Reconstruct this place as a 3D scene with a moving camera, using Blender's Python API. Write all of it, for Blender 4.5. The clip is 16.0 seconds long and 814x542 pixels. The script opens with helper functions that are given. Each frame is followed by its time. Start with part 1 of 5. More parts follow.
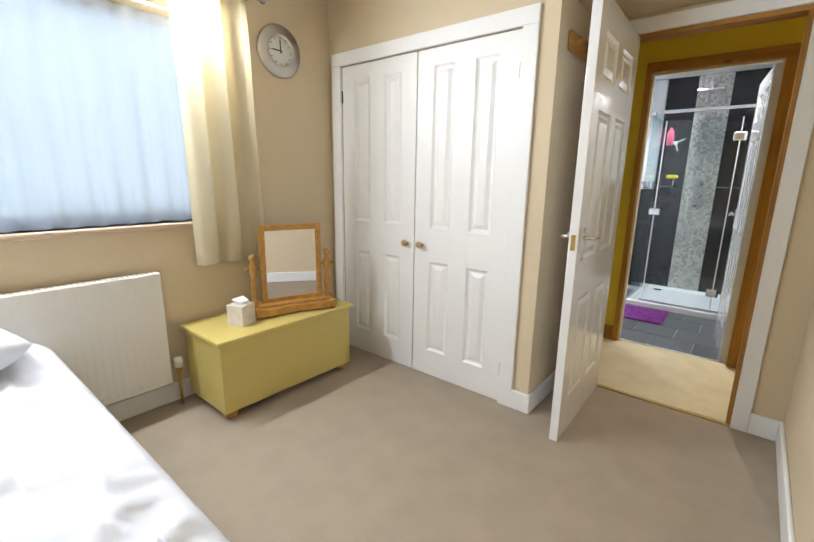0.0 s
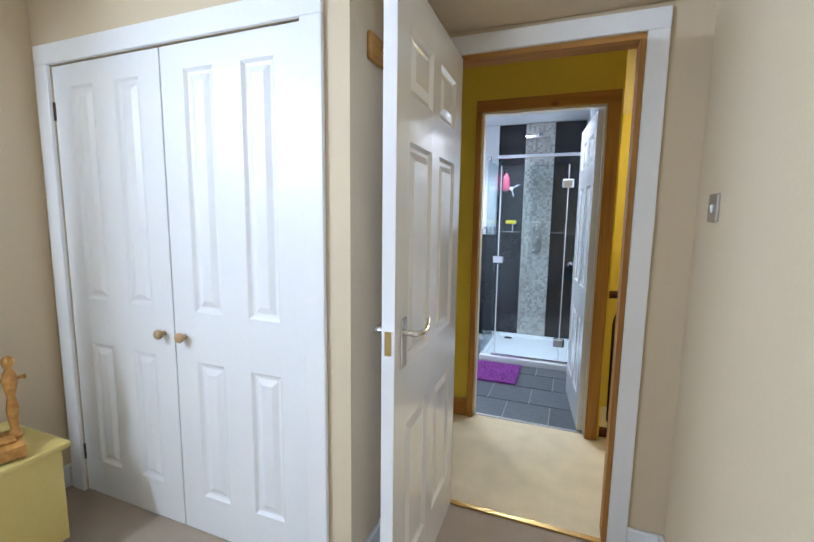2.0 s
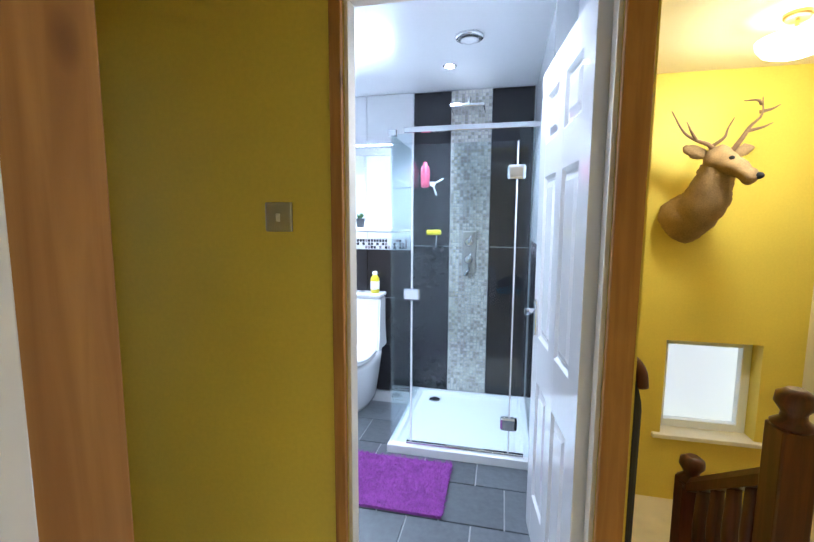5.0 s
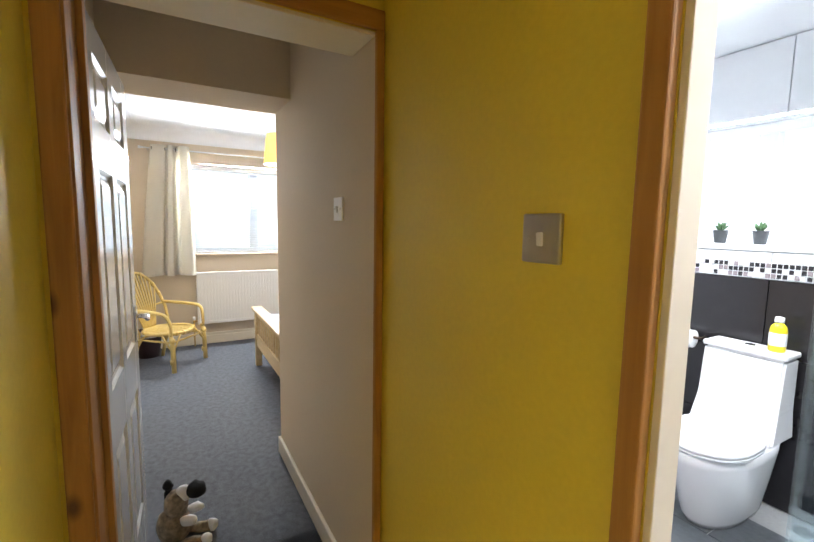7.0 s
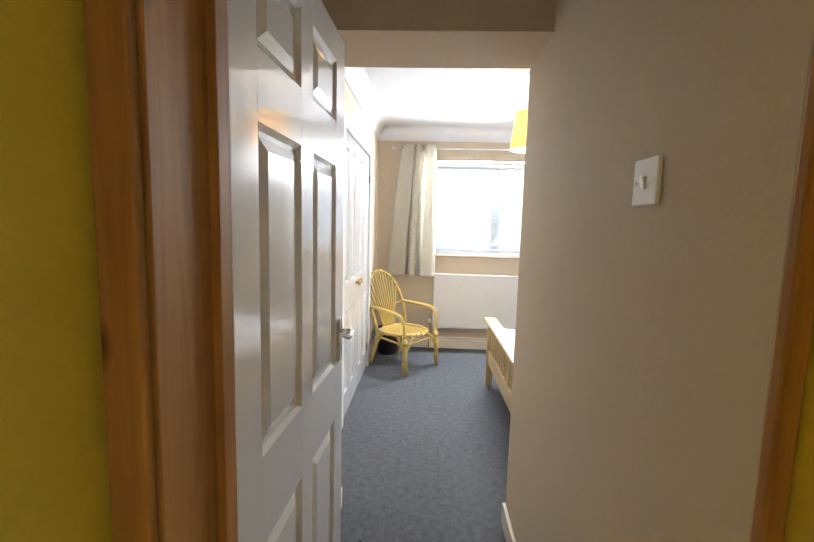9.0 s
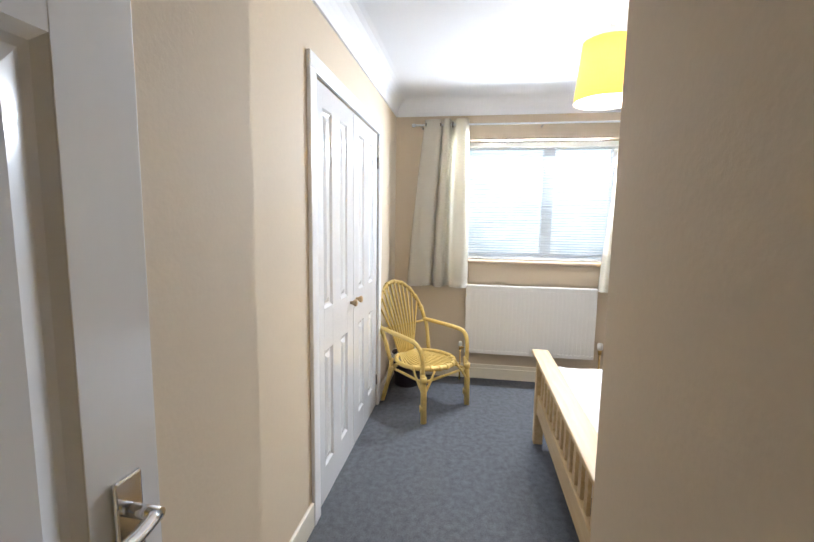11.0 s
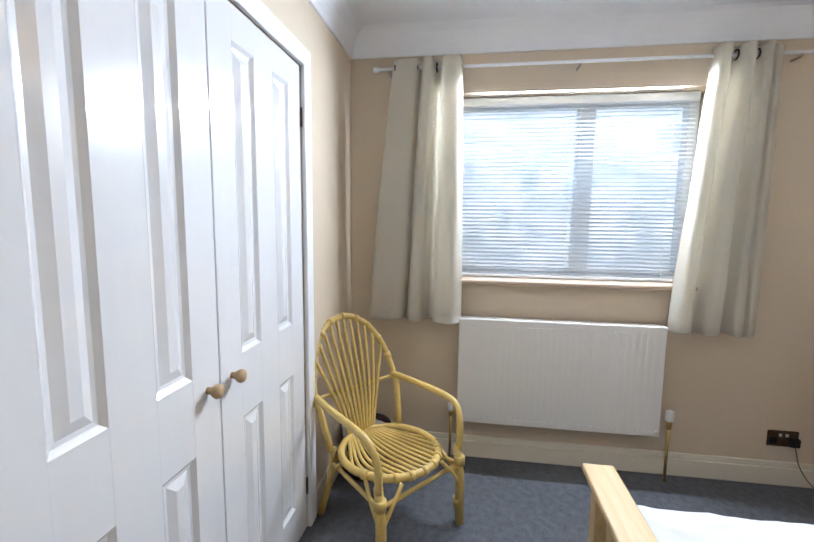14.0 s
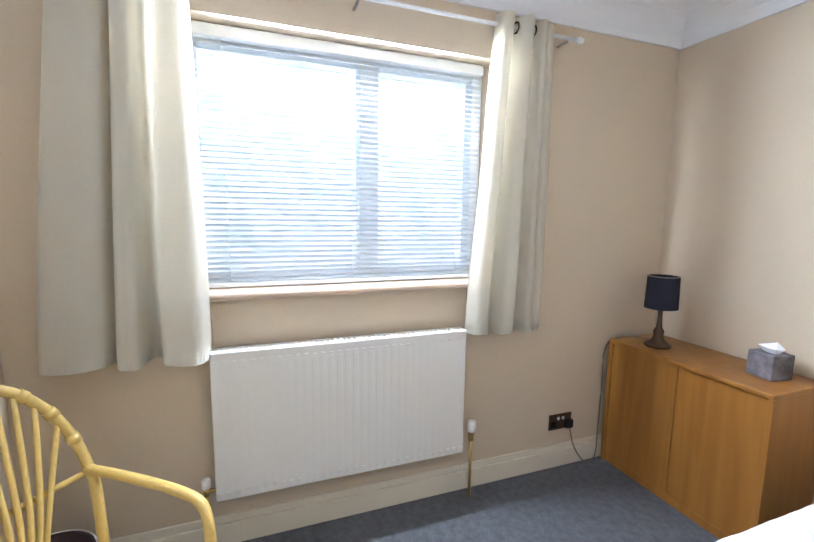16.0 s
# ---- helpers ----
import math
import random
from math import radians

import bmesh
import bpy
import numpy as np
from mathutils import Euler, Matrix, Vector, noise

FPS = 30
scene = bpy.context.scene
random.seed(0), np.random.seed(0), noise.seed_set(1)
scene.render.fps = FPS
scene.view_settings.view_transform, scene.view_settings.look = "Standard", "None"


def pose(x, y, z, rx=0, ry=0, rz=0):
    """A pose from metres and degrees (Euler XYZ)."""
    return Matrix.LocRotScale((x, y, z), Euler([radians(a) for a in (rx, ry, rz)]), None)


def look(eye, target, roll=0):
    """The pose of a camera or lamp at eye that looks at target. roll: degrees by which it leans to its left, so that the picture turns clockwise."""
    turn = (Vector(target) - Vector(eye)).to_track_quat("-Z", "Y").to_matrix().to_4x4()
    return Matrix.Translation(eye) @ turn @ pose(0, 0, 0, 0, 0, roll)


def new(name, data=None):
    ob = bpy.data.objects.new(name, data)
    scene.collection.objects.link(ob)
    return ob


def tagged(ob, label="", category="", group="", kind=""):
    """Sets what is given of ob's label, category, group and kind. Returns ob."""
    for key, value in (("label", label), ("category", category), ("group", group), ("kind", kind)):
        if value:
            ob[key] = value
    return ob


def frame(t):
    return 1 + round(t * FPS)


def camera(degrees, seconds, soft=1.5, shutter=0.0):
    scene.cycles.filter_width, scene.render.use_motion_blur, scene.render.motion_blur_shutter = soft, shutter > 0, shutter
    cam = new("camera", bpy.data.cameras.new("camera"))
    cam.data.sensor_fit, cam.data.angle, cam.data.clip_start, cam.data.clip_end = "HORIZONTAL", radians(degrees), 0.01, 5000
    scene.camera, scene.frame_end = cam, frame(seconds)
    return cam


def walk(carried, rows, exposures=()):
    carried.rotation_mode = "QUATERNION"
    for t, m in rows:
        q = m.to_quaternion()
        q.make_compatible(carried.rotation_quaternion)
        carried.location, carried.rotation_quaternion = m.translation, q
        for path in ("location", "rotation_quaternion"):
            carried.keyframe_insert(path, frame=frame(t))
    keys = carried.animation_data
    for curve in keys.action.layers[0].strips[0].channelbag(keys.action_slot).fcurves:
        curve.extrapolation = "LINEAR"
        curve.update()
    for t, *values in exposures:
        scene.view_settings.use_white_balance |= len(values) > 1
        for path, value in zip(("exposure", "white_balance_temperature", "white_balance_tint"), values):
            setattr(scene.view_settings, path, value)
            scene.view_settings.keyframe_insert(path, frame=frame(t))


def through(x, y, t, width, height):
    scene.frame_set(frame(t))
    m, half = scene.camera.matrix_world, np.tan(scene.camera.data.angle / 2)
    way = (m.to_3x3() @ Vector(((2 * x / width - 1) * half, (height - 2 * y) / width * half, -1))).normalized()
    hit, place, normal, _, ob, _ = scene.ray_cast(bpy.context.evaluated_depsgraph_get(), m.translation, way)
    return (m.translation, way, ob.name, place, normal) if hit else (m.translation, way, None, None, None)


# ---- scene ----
cam = camera(88.2, 16.0)
PATH = [
    (0, (0.214, 0.469, 1.26), (-1.023, 1.977, 0.82), 0.9),
    (0.5, (0.198, 0.665, 1.274), (-0.875, 2.297, 0.846), 0.9),
    (1, (0.182, 0.881, 1.295), (-0.757, 2.611, 0.941), 0.8),
    (1.5, (0.132, 1.077, 1.314), (-0.701, 2.872, 1.024), 0.9),
    (2, (0.077, 1.31, 1.338), (-0.648, 3.156, 1.083), 0.8),
    (2.5, (0.009, 1.546, 1.329), (-0.584, 3.441, 1.097), 0.6),
    (3, (-0.019, 1.825, 1.35), (-0.553, 3.738, 1.114), 0.4),
    (5.5, (-0.065, 3.041, 1.379), (-0.504, 4.979, 1.154), 0.3),
    (6, (-0.098, 3.19, 1.399), (-1.005, 4.959, 1.179), 0.2),
    (6.5, (-0.138, 3.339, 1.405), (-1.574, 4.714, 1.188), 0.7),
    (7, (-0.172, 3.43, 1.403), (-1.902, 4.41, 1.187), 0.9),
    (7.5, (-0.219, 3.474, 1.398), (-2.106, 4.098, 1.182), 1.3),
    (8, (-0.357, 3.507, 1.389), (-2.322, 3.811, 1.169), 1.6),
    (8.5, (-0.62, 3.533, 1.391), (-2.606, 3.589, 1.167), 1.5),
    (9, (-0.861, 3.579, 1.371), (-2.847, 3.492, 1.148), 1.5),
    (9.5, (-1.106, 3.651, 1.374), (-3.085, 3.475, 1.146), 1.3),
    (12, (-2.246, 3.719, 1.354), (-4.207, 3.394, 1.128), 0.7),
    (12.5, (-2.451, 3.723, 1.346), (-4.41, 3.391, 1.124), 0.6),
    (13, (-2.66, 3.712, 1.365), (-4.618, 3.381, 1.129), 0.6),
    (13.5, (-2.898, 3.702, 1.348), (-4.861, 3.395, 1.122), 0.7),
    (14, (-3.102, 3.723, 1.359), (-5.067, 3.429, 1.129), 0.7),
    (14.5, (-3.285, 3.736, 1.369), (-5.256, 3.499, 1.128), 0.7),
    (15, (-3.444, 3.742, 1.385), (-5.427, 3.698, 1.13), 0.7),
    (15.5, (-3.591, 3.774, 1.377), (-5.551, 4.071, 1.111), 0.6),
    (16, (-3.738, 3.831, 1.352), (-5.595, 4.524, 1.09), 0.8),
]
EXPO = [(0.0, 0.62, 6400, 10), (1.5, 0.65, 6000, 10), (2.0, 0.69, 5350, 10), (2.5, 0.72, 5250, 10), (3.2, 0.7, 5250, 10), (5.3, 1.12, 5150, 10), (5.7, 1.15, 5350, 10), (6.5, 1.35, 6300, 10),
        (8.0, 1.35, 6000, 10), (9.5, 1.35, 6250, 10), (12.0, 0.74, 5800, 10), (14.5, 0.55, 5700, 10), (15.5, 0.84, 5600, 10), (16.0, 1.0, 5600, 10)]
walk(cam, [(t, look(eye, target, roll)) for t, eye, target, roll in PATH], EXPO)

# ---- world and lamps ----
world = bpy.data.worlds.new("sky")
scene.world = world
world.use_nodes = True
wn = world.node_tree
sky = wn.nodes.new("ShaderNodeTexSky")
sky.sky_type, sky.sun_disc = "NISHITA", False
sky.sun_elevation, sky.sun_rotation = radians(40), radians(120)
wn.nodes["Background"].inputs["Strength"].default_value = 0.1
wn.links.new(sky.outputs[0], wn.nodes["Background"].inputs["Color"])

DAY_1, DAY_2, DAY_BATH, DAY_STAIR = 0.62, 0.86, 0.27, 0.26


def lamp(name, kind, at, watts, colour, size=0.05, target=None):
    data = bpy.data.lights.new(name, kind)
    data.energy, data.color = watts, colour
    if kind == "AREA":
        data.shape, data.size = "DISK", size
    else:
        data.shadow_soft_size = size
    if kind == "SPOT":
        data.spot_size, data.spot_blend = radians(120), 0.6
    ob = new(name, data)
    ob.matrix_basis = look(at, target) if target else Matrix.Translation(at)
    return ob


def window_light(name, at, target, long, wide, watts, colour):
    """A strip under a window's head that stands in for the sky's light."""
    data = bpy.data.lights.new(name, "AREA")
    data.shape, data.size, data.size_y, data.energy, data.color = "RECTANGLE", long, wide, watts, colour
    ob = new(name, data)
    ob.matrix_basis = look(at, target)
    return ob


DAYLIGHT = (0.90, 0.95, 1.0)
window_light("window_light_1", (-2.20, 0.66, 2.035), (-0.6, 0.66, 1.45), 1.95, 0.05, 66, DAYLIGHT)
window_light("window_light_2", (-5.50, 4.25, 2.035), (-3.9, 4.25, 1.25), 1.0, 0.05, 44, DAYLIGHT)
window_light("window_light_3", (-1.32, 6.10, 1.955), (-1.32, 5.0, 1.3), 0.80, 0.04, 9, DAYLIGHT)
lamp("landing_bulb", "POINT", (1.33, 5.42, 2.16), 21, (1.0, 0.88, 0.66), 0.09)
lamp("bedroom_bulb", "POINT", (-3.76, 4.25, 1.98), 10, (1.0, 0.86, 0.68), 0.04)
# Only the first has a fitting; the other two are added unseen fill.
for dx, dy in ((-0.40, 5.58), (-1.25, 5.3), (-0.1, 4.55)):
    lamp("downlight_and_fill", "SPOT", (dx, dy, 2.30), 34, (1.0, 0.97, 0.95), 0.03, (dx, dy, 0))

# ---- materials ----


def material(name, colour, rough=0.6, scale=40.0, vary=0.06, bump=0.1, metal=0.0, big=1.5, random_part=0.0, coat=0.0, stretch=(1, 1, 1), fine=0.0):
    m = bpy.data.materials.new(name)
    m.use_nodes = True
    nt = m.node_tree
    b = nt.nodes["Principled BSDF"]
    tc = nt.nodes.new("ShaderNodeTexCoord")
    mp = nt.nodes.new("ShaderNodeMapping")
    mp.inputs["Scale"].default_value = stretch
    nt.links.new(tc.outputs["Object"], mp.inputs[0])
    n1, n2 = nt.nodes.new("ShaderNodeTexNoise"), nt.nodes.new("ShaderNodeTexNoise")
    n1.inputs["Scale"].default_value, n2.inputs["Scale"].default_value = scale, big
    n1.inputs["Detail"].default_value = 4
    for n in (n1, n2):
        nt.links.new(mp.outputs[0], n.inputs["Vector"])
    add = nt.nodes.new("ShaderNodeMath")
    add.operation = "ADD"
    nt.links.new(n1.outputs[0], add.inputs[0])
    nt.links.new(n2.outputs[0], add.inputs[1])
    val = nt.nodes.new("ShaderNodeMapRange")
    val.inputs[1].default_value, val.inputs[2].default_value = 0.6, 1.4
    val.inputs[3].default_value, val.inputs[4].default_value = 1 - vary, 1 + vary
    nt.links.new(add.outputs[0], val.inputs[0])
    hsv = nt.nodes.new("ShaderNodeHueSaturation")
    hsv.inputs["Color"].default_value = (*colour, 1)
    last = val.outputs[0]
    if random_part:
        info = nt.nodes.new("ShaderNodeObjectInfo")
        mr = nt.nodes.new("ShaderNodeMapRange")
        mr.inputs[3].default_value, mr.inputs[4].default_value = 1 - random_part, 1 + random_part
        nt.links.new(info.outputs["Random"], mr.inputs[0])
        mul = nt.nodes.new("ShaderNodeMath")
        mul.operation = "MULTIPLY"
        nt.links.new(last, mul.inputs[0])
        nt.links.new(mr.outputs[0], mul.inputs[1])
        last = mul.outputs[0]
    nt.links.new(last, hsv.inputs["Value"])
    nt.links.new(hsv.outputs[0], b.inputs["Base Color"])
    b.inputs["Roughness"].default_value, b.inputs["Metallic"].default_value = rough, metal
    b.inputs["Coat Weight"].default_value = coat
    b.inputs["Coat Roughness"].default_value = 0.05
    if bump:
        bp = nt.nodes.new("ShaderNodeBump")
        bp.inputs["Strength"].default_value, bp.inputs["Distance"].default_value = bump, 0.004
        nt.links.new(n1.outputs[0], bp.inputs["Height"])
        nt.links.new(bp.outputs[0], b.inputs["Normal"])
    return m


def timber(name, light, dark, rough=0.45, along="Z", scale=9.0, knots=True):
    m = material(name, light, rough, 60, 0.05, 0.05)
    nt = m.node_tree
    b = nt.nodes["Principled BSDF"]
    tc = nt.nodes["Texture Coordinate"]
    mp = nt.nodes.new("ShaderNodeMapping")
    mp.inputs["Scale"].default_value = {"Z": (1, 1, 0.07), "Y": (1, 0.07, 1), "X": (0.07, 1, 1)}[along]
    nt.links.new(tc.outputs["Object"], mp.inputs[0])
    w = nt.nodes.new("ShaderNodeTexNoise")
    w.inputs["Scale"].default_value, w.inputs["Detail"].default_value, w.inputs["Distortion"].default_value = scale * 4, 5, 0.8
    nt.links.new(mp.outputs[0], w.inputs["Vector"])
    ramp = nt.nodes.new("ShaderNodeValToRGB")
    ramp.color_ramp.elements[0].position, ramp.color_ramp.elements[1].position = 0.35, 0.68
    ramp.color_ramp.elements[0].color, ramp.color_ramp.elements[1].color = (*dark, 1), (*light, 1)
    nt.links.new(w.outputs[0], ramp.inputs[0])
    out = ramp.outputs[0]
    if knots:
        v = nt.nodes.new("ShaderNodeTexVoronoi")
        v.inputs["Scale"].default_value = 5.0
        mp2 = nt.nodes.new("ShaderNodeMapping")
        mp2.inputs["Scale"].default_value = {"Z": (1.3, 1.3, 0.75), "Y": (1.3, 0.75, 1.3), "X": (0.75, 1.3, 1.3)}[along]
        nt.links.new(tc.outputs["Object"], mp2.inputs[0])
        nt.links.new(mp2.outputs[0], v.inputs["Vector"])
        r2 = nt.nodes.new("ShaderNodeMapRange")
        r2.inputs[1].default_value, r2.inputs[2].default_value = 0.06, 0.15
        nt.links.new(v.outputs["Distance"], r2.inputs[0])
        mix = nt.nodes.new("ShaderNodeMix")
        mix.data_type = "RGBA"
        mix.inputs["A"].default_value = (dark[0] * 0.35, dark[1] * 0.3, dark[2] * 0.3, 1)
        nt.links.new(r2.outputs[0], mix.inputs["Factor"])
        nt.links.new(out, mix.inputs["B"])
        out = mix.outputs["Result"]
    nt.links.new(out, b.inputs["Base Color"])
    return m


def glow(name, colour, strength, mottled=None):
    m = bpy.data.materials.new(name)
    m.use_nodes = True
    nt = m.node_tree
    b = nt.nodes["Principled BSDF"]
    b.inputs["Base Color"].default_value = (*colour, 1)
    b.inputs["Emission Color"].default_value = (*colour, 1)
    b.inputs["Emission Strength"].default_value = strength
    if mottled:
        tc = nt.nodes.new("ShaderNodeTexCoord")
        n = nt.nodes.new("ShaderNodeTexNoise")
        n.inputs["Scale"].default_value, n.inputs["Detail"].default_value = mottled[0], 8
        n.inputs["Roughness"].default_value = 0.75
        nt.links.new(tc.outputs["Object"], n.inputs["Vector"])
        r = nt.nodes.new("ShaderNodeValToRGB")
        r.color_ramp.elements[0].position, r.color_ramp.elements[1].position = 0.42, 0.68
        r.color_ramp.elements[0].color, r.color_ramp.elements[1].color = (*mottled[1], 1), (*colour, 1)
        nt.links.new(n.outputs[0], r.inputs[0])
        nt.links.new(r.outputs[0], b.inputs["Emission Color"])
    return m


def glass(name, tint=(1, 1, 1), rough=0.0):
    m = bpy.data.materials.new(name)
    m.use_nodes = True
    nt = m.node_tree
    nt.nodes.remove(nt.nodes["Principled BSDF"])
    out = nt.nodes["Material Output"]
    tr, gl, mix, fr = (nt.nodes.new("ShaderNode" + k) for k in ("BsdfTransparent", "BsdfGlossy", "MixShader", "LayerWeight"))
    tr.inputs[0].default_value = (*tint, 1)
    gl.inputs["Roughness"].default_value = rough
    fr.inputs[0].default_value = 0.5
    part_of = nt.nodes.new("ShaderNodeMapRange")
    part_of.inputs[1].default_value, part_of.inputs[3].default_value, part_of.inputs[4].default_value = 0.35, 0.03, 0.22
    nt.links.new(fr.outputs["Facing"], part_of.inputs[0])
    nt.links.new(part_of.outputs[0], mix.inputs[0])
    nt.links.new(tr.outputs[0], mix.inputs[1])
    nt.links.new(gl.outputs[0], mix.inputs[2])
    nt.links.new(mix.outputs[0], out.inputs[0])
    return m


def fabric(name, colour, through=0.3, scale=180):
    m = material(name, colour, 0.9, scale, 0.05, 0.25)
    nt = m.node_tree
    b = nt.nodes["Principled BSDF"]
    tl, mix = nt.nodes.new("ShaderNodeBsdfTranslucent"), nt.nodes.new("ShaderNodeMixShader")
    tl.inputs[0].default_value = (*colour, 1)
    mix.inputs[0].default_value = through
    nt.links.new(b.outputs[0], mix.inputs[1])
    nt.links.new(tl.outputs[0], mix.inputs[2])
    nt.links.new(mix.outputs[0], nt.nodes["Material Output"].inputs[0])
    return m


def carpet(name, colour, vary=0.09):
    return material(name, colour, 0.95, 260, vary, 1.0, big=7.0)


M_BEIGE = material("beige_emulsion", (0.66, 0.55, 0.38), 0.75, 90, 0.03, 0.12, big=1.2)
M_BEIGE2 = material("stone_emulsion", (0.64, 0.535, 0.40), 0.75, 90, 0.03, 0.12, big=1.2)
M_YELLOW = material("mustard_paint", (0.70, 0.55, 0.055), 0.52, 70, 0.06, 0.12, big=2.0)
M_WHITEWALL = material("white_wall_tile_paint", (0.80, 0.82, 0.84), 0.25, 60, 0.02, 0.03)
M_CEIL = material("ceiling_white", (0.82, 0.83, 0.86), 0.8, 80, 0.02, 0.12)
M_CEIL1 = material("ceiling_cream", (0.78, 0.74, 0.66), 0.8, 80, 0.02, 0.12)
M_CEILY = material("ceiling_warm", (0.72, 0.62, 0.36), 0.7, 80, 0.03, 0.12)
M_GLOSS = material("white_gloss_paint", (0.82, 0.82, 0.83), 0.2, 35, 0.02, 0.07, coat=0.8, stretch=(1, 1, 0.12))
M_GLOSSW = material("white_satin_paint", (0.84, 0.84, 0.84), 0.35, 45, 0.02, 0.05)
M_CREAMGLOSS = material("cream_gloss", (0.76, 0.70, 0.58), 0.35, 40, 0.03, 0.05)
M_CARPET1 = carpet("taupe_carpet", (0.39, 0.32, 0.245))
M_CARPETH = carpet("cream_carpet", (0.72, 0.62, 0.41), 0.12)
M_CARPET2 = material("slate_blue_carpet", (0.098, 0.102, 0.114), 0.95, 150, 0.42, 1.0, big=30.0)
M_PINE = timber("orange_pine", (0.45, 0.225, 0.046), (0.32, 0.14, 0.026), rough=0.68)
M_PINEX = timber("orange_pine_rail", (0.45, 0.225, 0.046), (0.32, 0.14, 0.026), rough=0.68, along="X")
M_PINEY = timber("orange_pine_head", (0.45, 0.225, 0.046), (0.32, 0.14, 0.026), rough=0.68, along="Y")
M_HONEY = timber("honey_pine", (0.55, 0.30, 0.075), (0.40, 0.19, 0.04), along="Y", knots=False)
M_BEDPINE = timber("pale_bed_pine", (0.62, 0.46, 0.25), (0.52, 0.36, 0.17), along="X", knots=False)
M_TEAK = timber("teak_veneer", (0.35, 0.155, 0.028), (0.27, 0.11, 0.019), rough=0.33, along="Z", scale=4, knots=False)
M_MAHOG = timber("dark_mahogany", (0.12, 0.03, 0.015), (0.05, 0.012, 0.008), rough=0.3, knots=False)
M_CHEST = material("yellow_painted_wood", (0.62, 0.50, 0.16), 0.4, 50, 0.05, 0.06)
M_RAD = material("radiator_enamel", (0.80, 0.78, 0.74), 0.3, 30, 0.02, 0.02)
M_UPVC = material("white_upvc", (0.84, 0.86, 0.88), 0.3, 30, 0.01, 0.02)
M_CURTAIN1 = fabric("cream_curtain", (0.88, 0.81, 0.64), 0.3)
M_CURTAIN2 = fabric("ivory_curtain", (0.90, 0.86, 0.76), 0.22)
M_SHEET = material("white_cotton", (0.69, 0.70, 0.75), 0.9, 200, 0.02, 0.2)
M_SILL = material("pale_sill_wood", (0.60, 0.46, 0.34), 0.45, 50, 0.06, 0.06)
M_CHROME = material("chrome", (0.75, 0.76, 0.78), 0.12, 20, 0.03, 0.0, metal=1.0)
M_STEEL = material("brushed_steel", (0.55, 0.53, 0.50), 0.35, 60, 0.05, 0.02, metal=1.0)
M_DARKMETAL = material("dark_bronze", (0.10, 0.07, 0.05), 0.35, 40, 0.1, 0.05, metal=0.8)
M_BRASS = material("brass", (0.55, 0.38, 0.14), 0.3, 40, 0.06, 0.02, metal=1.0)
M_BLACKTILE = material("black_gloss_tile", (0.016, 0.015, 0.018), 0.12, 30, 0.1, 0.0, random_part=0.15)
M_WHITETILE = material("white_gloss_tile", (0.78, 0.80, 0.83), 0.15, 30, 0.02, 0.02, random_part=0.03)
M_SLATE = material("slate_tile", (0.10, 0.112, 0.125), 0.35, 35, 0.25, 0.35, random_part=0.2)
M_GROUT = material("grey_grout", (0.36, 0.37, 0.38), 0.8, 60, 0.1, 0.1)
M_MOSAIC = material("silver_mosaic", (0.62, 0.61, 0.58), 0.18, 25, 0.35, 0.05, metal=0.35, big=60)
M_MOSAICB = material("mixed_mosaic", (0.35, 0.33, 0.36), 0.2, 48, 0.9, 0.05, big=60)
M_CERAMIC = material("white_ceramic", (0.86, 0.87, 0.89), 0.1, 10, 0.01, 0.0, coat=0.3)
M_ACRYLIC = material("white_acrylic", (0.85, 0.87, 0.89), 0.2, 10, 0.01, 0.0)
M_RUG = material("purple_shag", (0.26, 0.06, 0.32), 0.95, 120, 0.35, 0.8, big=25)
M_CANE = material("yellow_cane", (0.62, 0.44, 0.13), 0.4, 60, 0.15, 0.15, coat=0.2)
M_BLACK = material("black_cloth", (0.008, 0.007, 0.007), 0.9, 80, 0.2, 0.3)
M_NAVY = material("navy_cloth", (0.012, 0.014, 0.03), 0.85, 150, 0.2, 0.2)
M_BLUE = material("turquoise_cloth", (0.02, 0.35, 0.62), 0.9, 120, 0.15, 0.4)
M_DARKBLUE = material("dark_denim", (0.03, 0.04, 0.07), 0.9, 120, 0.2, 0.4)
M_SHADE = fabric("mustard_lampshade", (0.74, 0.47, 0.12), 0.35)
M_SHADEIN = fabric("white_lampshade_lining", (0.9, 0.88, 0.84), 0.3)
M_FUR = material("brown_fur", (0.24, 0.155, 0.065), 0.95, 130, 0.35, 0.8, big=9)
M_ANTLER = material("antler", (0.16, 0.09, 0.04), 0.6, 60, 0.3, 0.3)
M_TOY = material("grey_brown_plush", (0.30, 0.24, 0.17), 0.95, 60, 0.5, 0.7, big=30)
M_PAPER = material("tissue_paper", (0.86, 0.86, 0.88), 0.9, 60, 0.02, 0.1)
M_KNOB = material("pale_turned_wood", (0.48, 0.33, 0.17), 0.45, 40, 0.1, 0.05)
M_BOX = material("patterned_card", (0.68, 0.62, 0.57), 0.7, 30, 0.2, 0.02)
M_BOX2 = material("grey_marbled_card", (0.16, 0.15, 0.17), 0.6, 25, 0.9, 0.05)
M_BOTTLE = material("yellow_plastic", (0.75, 0.65, 0.02), 0.3, 20, 0.03, 0.0)
